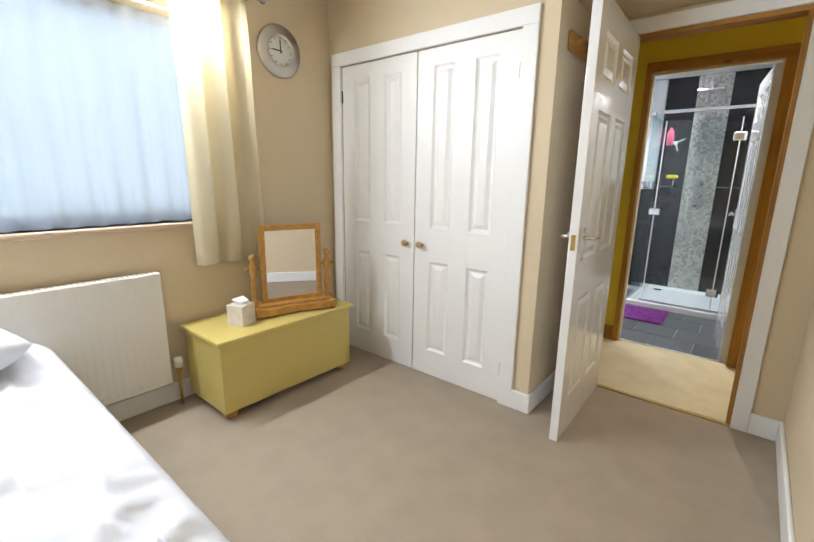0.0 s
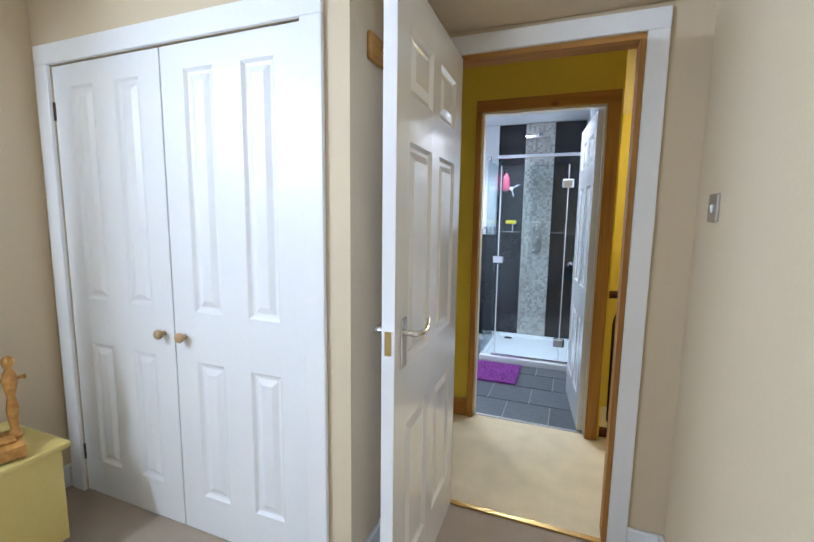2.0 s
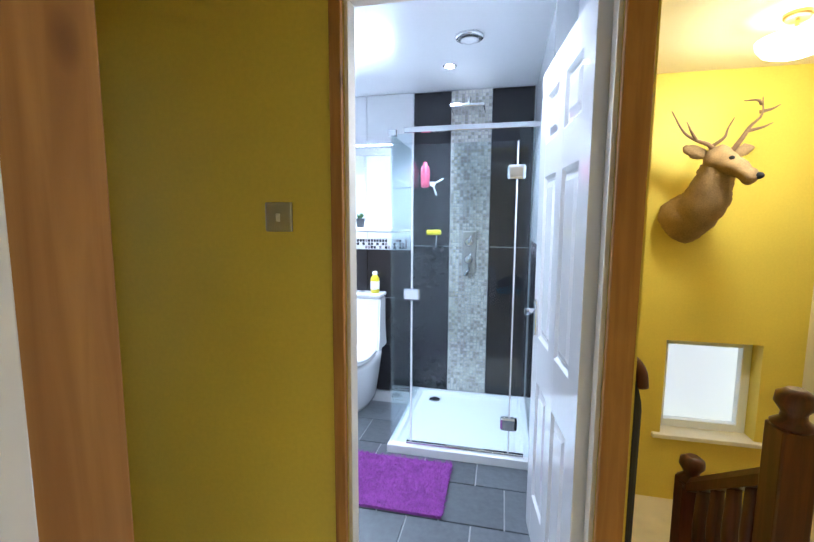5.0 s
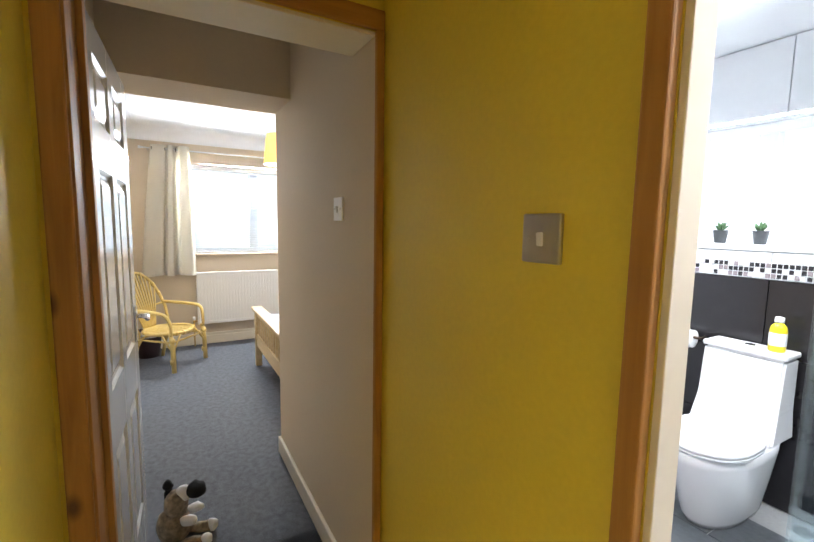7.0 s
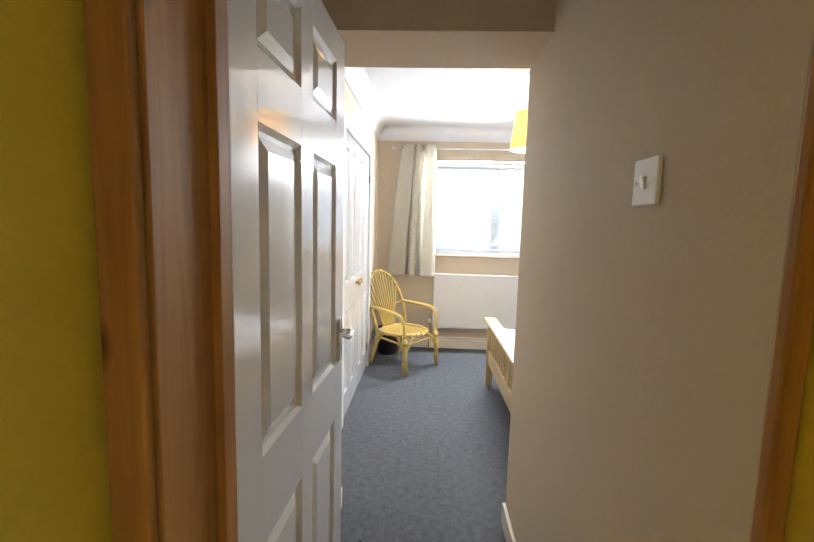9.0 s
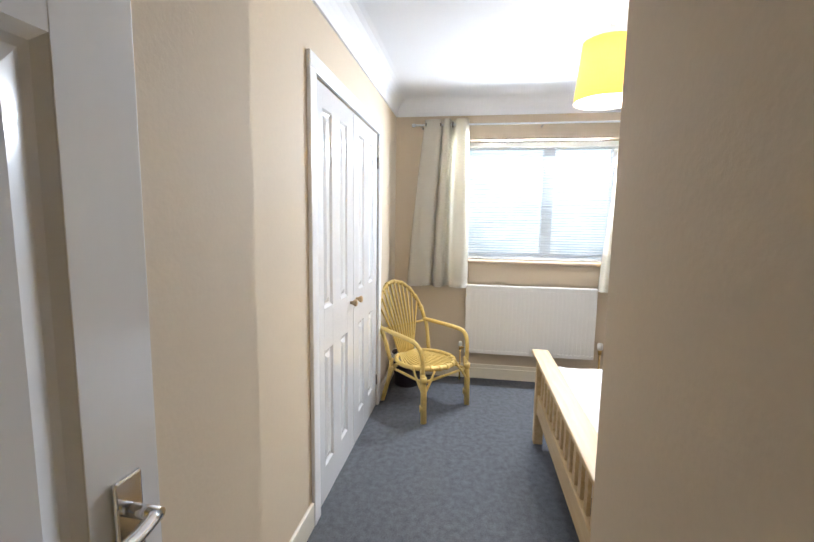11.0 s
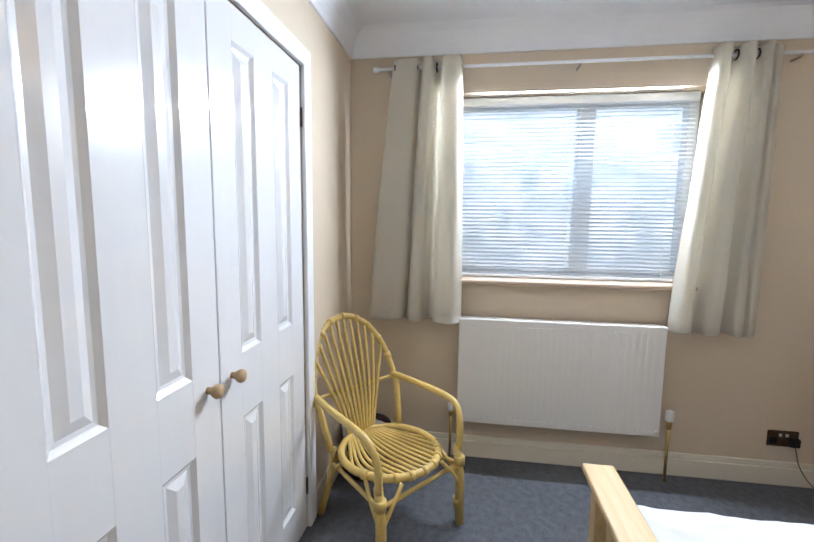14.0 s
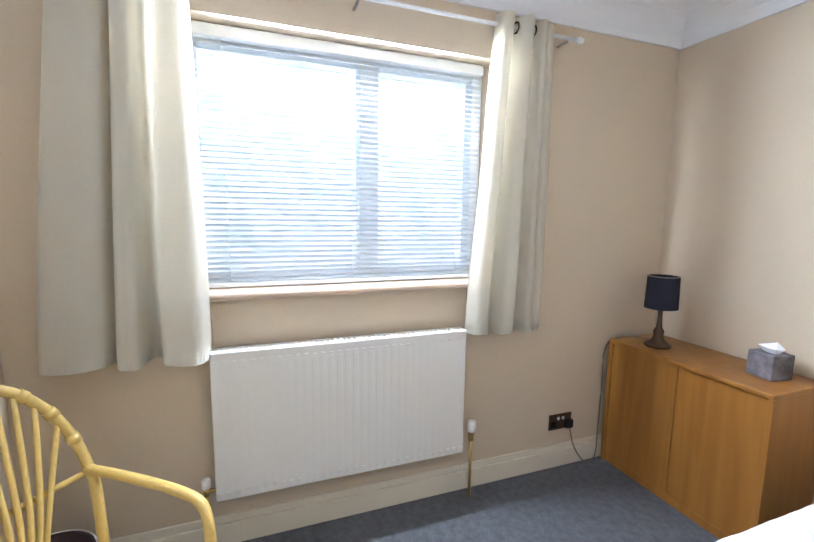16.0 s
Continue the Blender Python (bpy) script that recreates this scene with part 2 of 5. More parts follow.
M_PINK = material("pink_plastic", (0.75, 0.12, 0.22), 0.4, 20, 0.03, 0.0)
M_GREEN = material("succulent_green", (0.06, 0.13, 0.05), 0.6, 60, 0.3, 0.2)
M_POT = material("dark_grey_pot", (0.05, 0.055, 0.06), 0.5, 40, 0.15, 0.1)
M_FACE = material("clock_face", (0.80, 0.80, 0.78), 0.3, 20, 0.02, 0.0)
M_CABLE = material("grey_cable", (0.18, 0.15, 0.12), 0.5, 20, 0.05, 0.0)
M_BIN = material("dark_bin", (0.05, 0.03, 0.04), 0.5, 30, 0.15, 0.1)
M_GLASS = glass("clear_glass")
M_SHOWER = glass("shower_glass", (0.90, 0.95, 0.965))
M_MIRROR = material("mirror_silver", (0.9, 0.9, 0.92), 0.01, 5, 0.0, 0.0, metal=1.0)
M_SKY1 = glow("bright_day", (0.84, 0.94, 1.0), DAY_1, (0.55, (0.45, 0.58, 0.62)))
M_SKY2 = glow("bright_garden", (0.95, 0.98, 1.0), DAY_2, (5.0, (0.13, 0.18, 0.16)))
M_SKYB = glow("frosted_daylight", (0.93, 0.96, 1.0), DAY_BATH)
M_SKYS = glow("stair_daylight", (0.95, 0.97, 1.0), DAY_STAIR)
M_BULB = glow("lit_bulb", (1.0, 0.93, 0.8), 14.0)
M_DOWN = glow("lit_downlight", (1.0, 0.98, 0.96), 12.0)
M_BOWL = glow("lit_glass_bowl", (1.0, 0.88, 0.62), 5.0)

# ---- mesh helpers ----


def box(bm, x0, x1, y0, y1, z0, z1, bevel=0.0):
    g = bmesh.new()
    bmesh.ops.create_cube(g, size=1)
    g.transform(Matrix.LocRotScale(((x0 + x1) / 2, (y0 + y1) / 2, (z0 + z1) / 2), None, (abs(x1 - x0), abs(y1 - y0), abs(z1 - z0))))
    if bevel:
        bmesh.ops.bevel(g, geom=g.edges[:], offset=bevel, segments=2, affect="EDGES", profile=0.5)
    return join(bm, g)


def join(bm, g, m=None):
    if m is not None:
        g.transform(m)
    me = bpy.data.meshes.new("t")
    g.to_mesh(me)
    g.free()
    bm.from_mesh(me)
    bpy.data.meshes.remove(me)
    return bm


def made(*args, **kw):
    return box(bmesh.new(), *args, **kw)


def tube(bm, pts, r, seg=10, closed=False):
    """A round bar along points; r is one radius or one for each point."""
    pts = [Vector(p) for p in pts]
    n = len(pts)
    rs = [r] * n if isinstance(r, (int, float)) else list(r)
    rings = []
    up = Vector((0, 0, 1))
    for i, p in enumerate(pts):
        a = pts[(i - 1) % n] if closed else pts[max(i - 1, 0)]
        b = pts[(i + 1) % n] if closed else pts[min(i + 1, n - 1)]
        d = (b - a).normalized()
        side = d.cross(up)
        if side.length < 0.05:
            side = d.cross(Vector((0, 1, 0)))
        side.normalize()
        top = side.cross(d)
        rings.append([bm.verts.new(p + rs[i] * (math.cos(k * 2 * math.pi / seg) * side + math.sin(k * 2 * math.pi / seg) * top)) for k in range(seg)])
    for i in range(n if closed else n - 1):
        u, v = rings[i], rings[(i + 1) % n]
        for k in range(seg):
            bm.faces.new((u[k], u[(k + 1) % seg], v[(k + 1) % seg], v[k])).smooth = True
    if not closed:
        bm.faces.new(rings[0][::-1])
        bm.faces.new(rings[-1])
    return bm


def lathe(bm, profile, at=(0, 0, 0), seg=20, axis="z"):
    """A turned body from rows of radius and height."""
    g = bmesh.new()
    rings = [[g.verts.new((r * math.cos(k * 2 * math.pi / seg), r * math.sin(k * 2 * math.pi / seg), z)) for k in range(seg)] for r, z in profile]
    for u, v in zip(rings, rings[1:]):
        for k in range(seg):
            g.faces.new((u[k], u[(k + 1) % seg], v[(k + 1) % seg], v[k])).smooth = True
    g.faces.new(rings[0][::-1])
    g.faces.new(rings[-1])
    turn = {"z": Matrix(), "x": pose(0, 0, 0, 0, 90, 0), "y": pose(0, 0, 0, -90, 0, 0)}[axis]
    return join(bm, g, Matrix.Translation(at) @ turn)


def smooth_path(pts, n=8):
    out = []
    P = [Vector(p) for p in pts]
    P = [2 * P[0] - P[1]] + P + [2 * P[-1] - P[-2]]
    for i in range(1, len(P) - 2):
        a, b, c, d = P[i - 1:i + 3]
        for k in range(n):
            t = k / n
            out.append(0.5 * ((2 * b) + (c - a) * t + (2 * a - 5 * b + 4 * c - d) * t * t + (3 * b - a - 3 * c + d) * t ** 3))
    out.append(P[-2])
    return out


def part(name, bm, mat, parent=None, label="", kind=""):
    me = bpy.data.meshes.new(name)
    bmesh.ops.recalc_face_normals(bm, faces=bm.faces)
    bm.to_mesh(me)
    bm.free()
    me.materials.append(mat)
    ob = new(name, me)
    ob.parent = parent
    if label or kind:
        tagged(ob, label, kind=kind)
    return ob


def thing(name, m, label, category, group="", kind=""):
    ob = new(name)
    ob.empty_display_size = 0.05
    ob.matrix_basis = m
    return tagged(ob, label, category, group, kind)


def solid(name, bm, mat, label, category, group="", kind=""):
    return tagged(part(name, bm, mat), label, category, group, kind)


def structure(name, bm, mat, label=""):
    return tagged(part(name, bm, mat), label, kind="structure")


# ---- walls, floors, ceilings ----
H = 2.40


def wall(name, x0, x1, y0, y1, mat, label, z0=0.0, z1=H, hole=None):
    """A wall with one hole (from, to, sill, head) measured along its length."""
    bm = bmesh.new()
    if hole is None:
        box(bm, x0, x1, y0, y1, z0, z1)
    else:
        a, b, s, h = hole
        along_x = (x1 - x0) > (y1 - y0)

        def piece(u0, u1, w0, w1):
            if u1 - u0 > 1e-4 and w1 - w0 > 1e-4:
                box(bm, *((u0, u1, y0, y1) if along_x else (x0, x1, u0, u1)), w0, w1)
        lo, hi = (x0, x1) if along_x else (y0, y1)
        piece(lo, a, z0, z1)
        piece(b, hi, z0, z1)
        piece(a, b, h, z1)
        piece(a, b, z0, s)
    return structure(name, bm, mat, label)


WIN1 = (-0.35, 1.68, 1.0, 2.05)
wall("wall_west_bedroom_1", -2.42, -2.17, -2.5, 3.04, M_BEIGE, "beige painted window wall", hole=WIN1)
wall("wall_south_bedroom_1", -2.42, 0.58, -2.6, -2.5, M_BEIGE, "beige painted wall")
wall("wall_east_bedroom_1", 0.48, 0.58, -2.5, 3.09, M_BEIGE, "beige painted wall")
wall("wall_wardrobe_1", -2.17, -0.593, 2.51, 2.56, M_BEIGE, "beige wall round the built-in wardrobe", hole=(-2.05, -0.765, 0, 1.96))
wall("wall_recess_1", -0.64, -0.593, 2.56, 3.09, M_BEIGE, "beige return wall beside the wardrobe")
wall("wall_door_1", -0.64, 0.58, 3.09, 3.14, M_BEIGE, "beige wall round the bedroom door", hole=(-0.43, 0.28, 0, 2.0))
wall("wall_wardrobe_back_1", -2.17, -0.64, 3.00, 3.04, M_BEIGE, "plain wardrobe back wall")
wall("wall_south_hall", -1.34, 2.0, 3.14, 3.19, M_YELLOW, "mustard yellow hall wall", hole=(-0.43, 0.28, 0, 2.0))
wall("wall_north_hall", -1.34, 0.295, 4.0, 4.03, M_YELLOW, "mustard yellow hall wall with light switch", hole=(-0.488, 0.216, 0, 1.985))
wall("wall_west_hall", -1.39, -1.34, 3.14, 4.05, M_YELLOW, "mustard yellow wall round the bedroom door", hole=(3.245, 3.984, 0, 1.96))
wall("wall_vestibule_door", -1.52, -1.39, 3.2, 3.9849, M_BEIGE2, "beige wall round the bedroom door", hole=(3.245, 3.984, 0, 1.96))
wall("wall_vestibule_north", -2.70, -1.39, 3.985, 4.09, M_BEIGE2, "beige entry wall with a light switch")
wall("wall_vestibule_south", -2.75, -1.39, 3.10, 3.20, M_BEIGE2, "beige entry wall behind the open door")
wall("wall_bulkhead", -2.70, -2.36, 3.20, 3.985, M_BEIGE2, "beige boxed beam over the entry", z0=2.02)
wall("wall_east_bedroom_2", -2.70, -2.60, 4.09, 6.02, M_BEIGE2, "beige painted wall")
wall("wall_south_bedroom_2", -5.47, -2.75, 2.94, 3.04, M_BEIGE2, "beige wall round the built-in wardrobe", hole=(-4.755, -3.545, 0, 1.97))
wall("wall_step_bedroom_2", -2.75, -2.70, 2.94, 3.10, M_BEIGE2, "short beige return wall")
wall("wall_wardrobe_back_2", -4.9, -3.4, 2.45, 2.50, M_BEIGE2, "plain wardrobe back wall")
WIN2 = (3.60, 4.90, 1.05, 2.05)
wall("wall_west_bedroom_2", -5.72, -5.47, 2.94, 6.12, M_BEIGE2, "beige painted window wall", hole=WIN2)
wall("wall_north_bedroom_2", -5.47, -2.60, 6.02, 6.12, M_BEIGE2, "beige painted wall")
BATHWIN = (-1.75, -0.90, 1.33, 1.97)
wall("wall_south_bathroom", -1.85, 0.24, 4.03, 4.06, M_WHITEWALL, "white bathroom wall", hole=(-0.488, 0.216, 0, 1.985))
wall("wall_west_bathroom", -1.95, -1.85, 4.09, 6.30, M_WHITEWALL, "white bathroom wall")
wall("wall_north_bathroom", -1.85, 0.27, 6.08, 6.30, M_WHITEWALL, "white bathroom wall", hole=BATHWIN)
wall("wall_east_bathroom", 0.24, 0.27, 4.03, 6.08, M_WHITEWALL, "white bathroom wall")
wall("wall_west_stairs", 0.27, 0.295, 4.03, 6.20, M_YELLOW, "mustard yellow stairwell wall", z0=-1.6)
wall("wall_north_stairs", 0.27, 2.0, 6.20, 6.42, M_YELLOW, "bright yellow stairwell wall", z0=-1.6, hole=(1.14, 1.75, -0.18, 0.53))
wall("wall_east_stairs", 2.0, 2.1, 3.14, 6.42, M_CREAMGLOSS, "pale cream stairwell wall", z0=-1.6)
wall("wall_floor_edge_stairs", 0.295, 2.0, 3.95, 4.0, M_YELLOW, "yellow face of the landing edge", z0=-1.6, z1=-0.05)

structure("floor_bedroom_1", made(-2.42, 0.58, -2.6, 3.10, -0.05, 0.0), M_CARPET1, "taupe cut-pile carpet")
structure("floor_hall", made(-1.39, 2.0, 3.10, 4.04, -0.05, 0.002), M_CARPETH, "cream carpet")
structure("floor_bedroom_2", box(made(-5.72, -2.42, 2.45, 6.12, -0.05, 0.0), -2.42, -1.39, 3.10, 6.12, -0.05, 0.0), M_CARPET2, "dark slate-blue carpet")
structure("floor_stairs", made(0.295, 2.0, 4.0, 6.20, -0.75, -0.70), M_CARPETH, "cream carpet on the half landing")
structure("floor_bathroom_base", made(-1.95, 0.27, 4.04, 6.30, -0.05, -0.006), M_GROUT, "grey grout bed under slate tiles")
structure("ceiling_bedroom_1", made(-2.42, 0.58, -2.6, 3.14, H, H + 0.05), M_CEIL1, "cream painted ceiling")
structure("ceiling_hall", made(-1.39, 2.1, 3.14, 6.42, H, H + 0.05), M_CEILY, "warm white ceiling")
structure("ceiling_bedroom_2", box(made(-5.72, -2.42, 2.45, 6.12, H - 0.02, H + 0.05), -2.42, -1.39, 3.14, 6.12, H - 0.02, H + 0.05), M_CEIL, "white painted ceiling")
structure("ceiling_bathroom", made(-1.85, 0.24, 4.06, 6.08, 2.34, 2.39), M_WHITEWALL, "glossy white panelled ceiling")
structure("threshold_1", made(-0.43, 0.28, 3.085, 3.115, 0.0, 0.008, bevel=0.003), M_BRASS, "brass carpet strip")
structure("threshold_2", made(-0.488, 0.216, 4.03, 4.055, 0.0, 0.008, bevel=0.003), M_STEEL, "metal carpet strip")

# coving in the second bedroom


def coving(name, p0, p1, inward):
    """A hollow quarter round between wall and ceiling, from p0 to p1."""
    bm = bmesh.new()
    d = 0.13
    prof = [(0.0, 0.0), (0.012, 0.0)] + [(d - (d - 0.012) * math.cos(a * math.pi / 14), (d - 0.0) * math.sin(a * math.pi / 14)) for a in range(1, 8)] + [(d, d), (0.0, d)]
    ends = []
    for p in (p0, p1):
        ends.append([bm.verts.new((p[0] + inward[0] * u, p[1] + inward[1] * u, 2.25 + v)) for u, v in prof])
    n = len(prof)
    for k in range(n):
        bm.faces.new((ends[0][k], ends[0][(k + 1) % n], ends[1][(k + 1) % n], ends[1][k]))
    bm.faces.new(ends[0])
    bm.faces.new(ends[1])
    return structure(name, bm, M_CEIL, "white plaster coving")


coving("trim_coving_west", (-5.47, 3.04), (-5.47, 6.02), (1, 0))
coving("trim_coving_south", (-5.47, 3.04), (-2.75, 3.04), (0, 1))
coving("trim_coving_north", (-5.47, 6.02), (-2.70, 6.02), (0, -1))
coving("trim_coving_east", (-2.70, 3.985), (-2.70, 6.02), (-1, 0))


def skirting(name, x0, x1, y0, y1, mat=M_GLOSSW, h=0.11, label="white painted skirting board"):
    return structure(name, made(x0, x1, y0, y1, 0.0, h, bevel=0.006), mat, label)


skirting("baseboard_1", -2.17, -2.152, -2.5, 2.51)
skirting("baseboard_2", 0.462, 0.48, -2.5, 3.09)
skirting("baseboard_3", -0.69, -0.577, 2.492, 2.51)
skirting("baseboard_4", -0.593, -0.575, 2.51, 3.09)
skirting("baseboard_5", 0.35, 0.462, 3.072, 3.09)
skirting("baseboard_6", -2.152, -2.145, 2.492, 2.51)
skirting("baseboard_7", -2.70, -1.52, 3.967, 3.985, M_CREAMGLOSS, 0.10)
bm = made(-5.47, -5.452, 3.04, 6.02, 0.0, 0.095, bevel=0.003)
box(bm, -5.47, -5.459, 3.04, 6.02, 0.095, 0.128, bevel=0.004)
structure("baseboard_8", bm, M_CREAMGLOSS, "cream painted moulded skirting board")
skirting("baseboard_9", -5.452, -4.84, 3.04, 3.056, M_CREAMGLOSS, 0.12, "cream painted skirting board")
skirting("baseboard_10", -3.47, -2.75, 3.04, 3.056, M_CREAMGLOSS, 0.12, "cream painted skirting board")
skirting("baseboard_11", -2.718, -2.70, 4.0, 6.02, M_CREAMGLOSS, 0.12, "cream painted skirting board")
skirting("baseboard_12", -1.34, -0.53, 3.982, 4.0, M_PINEX, 0.12, "stained pine skirting board")
skirting("baseboard_13", -1.34, -0.50, 3.19, 3.208, M_PINEX, 0.12, "stained pine skirting board")
skirting("baseboard_14", -2.75, -1.55, 3.2, 3.212, M_CREAMGLOSS, 0.10)


def architrave(name, axis, face, out, a, b, head, w, mat, mat_head, label, t=0.018, z0=0.0, wl=None, wr=None):
    """Two jamb boards and a head board round an opening a..b, on the wall face, proud by t towards out."""
    wl, wr = wl or w, wr or w
    f0, f1 = sorted((face, face + out * t))
    top = thing(name, Matrix(), label, "", kind="structure")

    def board(n, u0, u1, w0, w1, m):
        dims = (u0, u1, f0, f1, w0, w1) if axis == "x" else (f0, f1, u0, u1, w0, w1)
        part(n, made(*dims, bevel=0.004), m, top)
    board("jamb_board", a - wl, a, z0, head, mat)
    board("jamb_board", b, b + wr, z0, head, mat)
    board("head_board", a - wl, b + wr, head, head + w, mat_head)
    return top


architrave("trim_bedroom_door", "x", 3.09, -1, -0.43, 0.28, 2.0, 0.07, M_GLOSSW, M_GLOSSW, "white painted architrave")
architrave("trim_hall_bedroom_door", "x", 3.19, 1, -0.43, 0.28, 2.0, 0.065, M_PINE, M_PINEX, "stained pine architrave")
architrave("trim_bath_door", "x", 4.0, -1, -0.488, 0.216, 1.985, 0.068, M_PINE, M_PINEX, "stained pine architrave", t=0.022, wl=0.036)
architrave("trim_bath_inside", "x", 4.06, 1, -0.488, 0.216, 1.985, 0.02, M_GLOSSW, M_GLOSSW, "white painted architrave")
architrave("trim_second_bedroom_door", "y", -1.34, 1, 3.252, 3.972, 1.96, 0.055, M_PINE, M_PINEY, "stained pine architrave", wl=0.05, wr=0.026)
architrave("trim_wardrobe_1", "x", 2.51, -1, -2.05, -0.765, 1.96, 0.082, M_GLOSSW, M_GLOSSW, "white painted wardrobe surround")
architrave("trim_wardrobe_2", "x", 3.04, 1, -4.755, -3.545, 1.97, 0.07, M_GLOSSW, M_GLOSSW, "white painted wardrobe surround")


def lining(name, axis, d0, d1, a, b, head, mat, mat_head, label, t=0.012):
    """The boards that line the depth d0..d1 of an opening a..b."""
    top = thing(name, Matrix(), label, "", kind="structure")

    def board(n, u0, u1, w0, w1, m):
        dims = (u0, u1, d0, d1, w0, w1) if axis == "x" else (d0, d1, u0, u1, w0, w1)
        part(n, made(*dims, bevel=0.002), m, top)
    board("side_board", a, a + t, 0.009, head - t, mat)
    board("side_board", b - t, b, 0.009, head - t, mat)
    board("top_board", a, b, head - t, head, mat_head)
    return top


lining("door_frame_1", "x", 3.092, 3.188, -0.43, 0.28, 2.0, M_PINE, M_PINEX, "stained pine door lining", 0.02)
lining("door_frame_2", "x", 4.002, 4.058, -0.488, 0.216, 1.985, M_CREAMGLOSS, M_CREAMGLOSS, "cream painted door lining")
frame_3 = thing("door_frame_3", Matrix(), "door lining, stained pine and patched beige paint", "", kind="structure")
part("side_board", made(-1.518, -1.342, 3.245, 3.257, 0.009, 1.948, bevel=0.002), M_PINE, frame_3, "stained pine lining board")
part("side_board", made(-1.518, -1.342, 3.975, 3.9835, 0.009, 1.948, bevel=0.002), M_BEIGE2, frame_3, "beige painted lining board")
part("top_board", made(-1.518, -1.342, 3.245, 3.975, 1.948, 1.96, bevel=0.002), M_CREAMGLOSS, frame_3)
structure("door_stop_3", made(-1.515, -1.475, 3.257, 3.272, 0.0, 1.94, bevel=0.002), M_PINE, "pine door stop strip")

# ---- panelled doors ----


def lever(parent, x, z, y, out, way, mat=M_CHROME):
    plate = part("lever_plate", made(x - 0.02, x + 0.02, *sorted((y, y + out * 0.008)), z - 0.085, z + 0.065, bevel=0.003), mat, parent, "chrome backplate")
    bm = bmesh.new()
    tube(bm, [(x, y, z + 0.02), (x, y + out * 0.05, z + 0.02)], 0.009)
    tube(bm, smooth_path([(x, y + out * 0.045, z + 0.02), (x + way * 0.05, y + out * 0.05, z + 0.016), (x + way * 0.09, y + out * 0.048, z + 0.026), (x + way * 0.115, y + out * 0.042, z + 0.04)], 5), [0.009] * 10 + [0.008] * 6)
    part("lever", bm, mat, plate)


def panel_leaf(top, w, h, t, rows, mat, stile=0.105, mid=0.09):
    """Stiles, rails and raised panels; rows are (bottom, top) of each pair of panels. x runs from the hinge, y is the thickness."""
    bm = bmesh.new()
    box(bm, 0.004, w - 0.004, -t / 2 + 0.011, t / 2 - 0.011, 0.006, h - 0.004)
    cols = ((stile, (w - mid) / 2), ((w + mid) / 2, w - stile))
    for x0, x1 in ((0, stile), ((w - mid) / 2, (w + mid) / 2), (w - stile, w)):
        box(bm, x0, x1, -t / 2, t / 2, 0.003, h, bevel=0.002)
    zs = [0.003] + [v for r in rows for v in r] + [h]
    for z0, z1 in zip(zs[::2], zs[1::2]):
        for x0, x1 in cols:
            box(bm, x0 - 0.001, x1 + 0.001, -t / 2 + 0.0003, t / 2 - 0.0003, z0, z1)
    leaf = part("leaf", bm, mat, top)
    for z0, z1 in rows:
        for x0, x1 in cols:
            pb = bmesh.new()
            for s in (-1, 1):
                y0, y1 = s * (t / 2 - 0.011), s * (t / 2 - 0.002)
                rings = []
                for inset, y in ((0.0, s * (t / 2 - 0.0005)), (0.012, s * (t / 2 - 0.0095)), (0.022, y0), (0.046, y1)):
                    rings.append([pb.verts.new(c) for c in ((x0 + inset, y, z0 + inset), (x1 - inset, y, z0 + inset), (x1 - inset, y, z1 - inset), (x0 + inset, y, z1 - inset))])
                for u, v in zip(rings, rings[1:]):
                    for k in range(4):
                        pb.faces.new((u[k], u[(k + 1) % 4], v[(k + 1) % 4], v[k]))
                pb.faces.new(rings[-1])
            part("panel", pb, mat, leaf)
    return leaf


def hinges(top, h, mat=M_BRASS, x=0.0):
    for z in (0.22, h - 0.2):
        part("hinge", tube(bmesh.new(), [(x - 0.004, -0.022, z - 0.045), (x - 0.004, -0.022, z + 0.045)], 0.006, 8), mat, top, "metal butt hinge")


SIX = ((0.20, 0.71), (0.90, 1.55), (1.68, 1.86))
d = thing("door_1", pose(-0.405, 3.085, 0, 0, 0, -88.5), "open white gloss six-panel bedroom door with chrome levers", "door", kind="structure")
panel_leaf(d, 0.735, 1.985, 0.04, SIX, M_GLOSS)
lever(d, 0.675, 0.985, 0.02, 1, -1)
lever(d, 0.675, 0.985, -0.02, -1, -1)
part("latch_plate", made(0.734, 0.737, -0.010, 0.010, 0.95, 1.02, bevel=0.001), M_BRASS, d, "brass latch plate")
hinges(d, 1.985)
d = thing("door_2", pose(0.19, 4.07, 0, 0, 0, 96.5), "open white gloss six-panel bathroom door with chrome lever", "door", kind="structure")
panel_leaf(d, 0.675, 1.97, 0.04, SIX, M_GLOSS)
lever(d, 0.62, 0.985, 0.02, 1, -1)
lever(d, 0.62, 0.985, -0.02, -1, -1)
hinges(d, 1.97)
d = thing("door_3", pose(-1.535, 3.242, 0, 0, 0, 177.6), "open white gloss six-panel bedroom door with chrome lever", "door", kind="structure")
panel_leaf(d, 0.765, 1.95, 0.04, SIX, M_GLOSS)
lever(d, 0.71, 0.985, -0.02, -1, -1)
hinges(d, 1.95)
FOUR = ((0.17, 0.75), (0.955, 1.865))


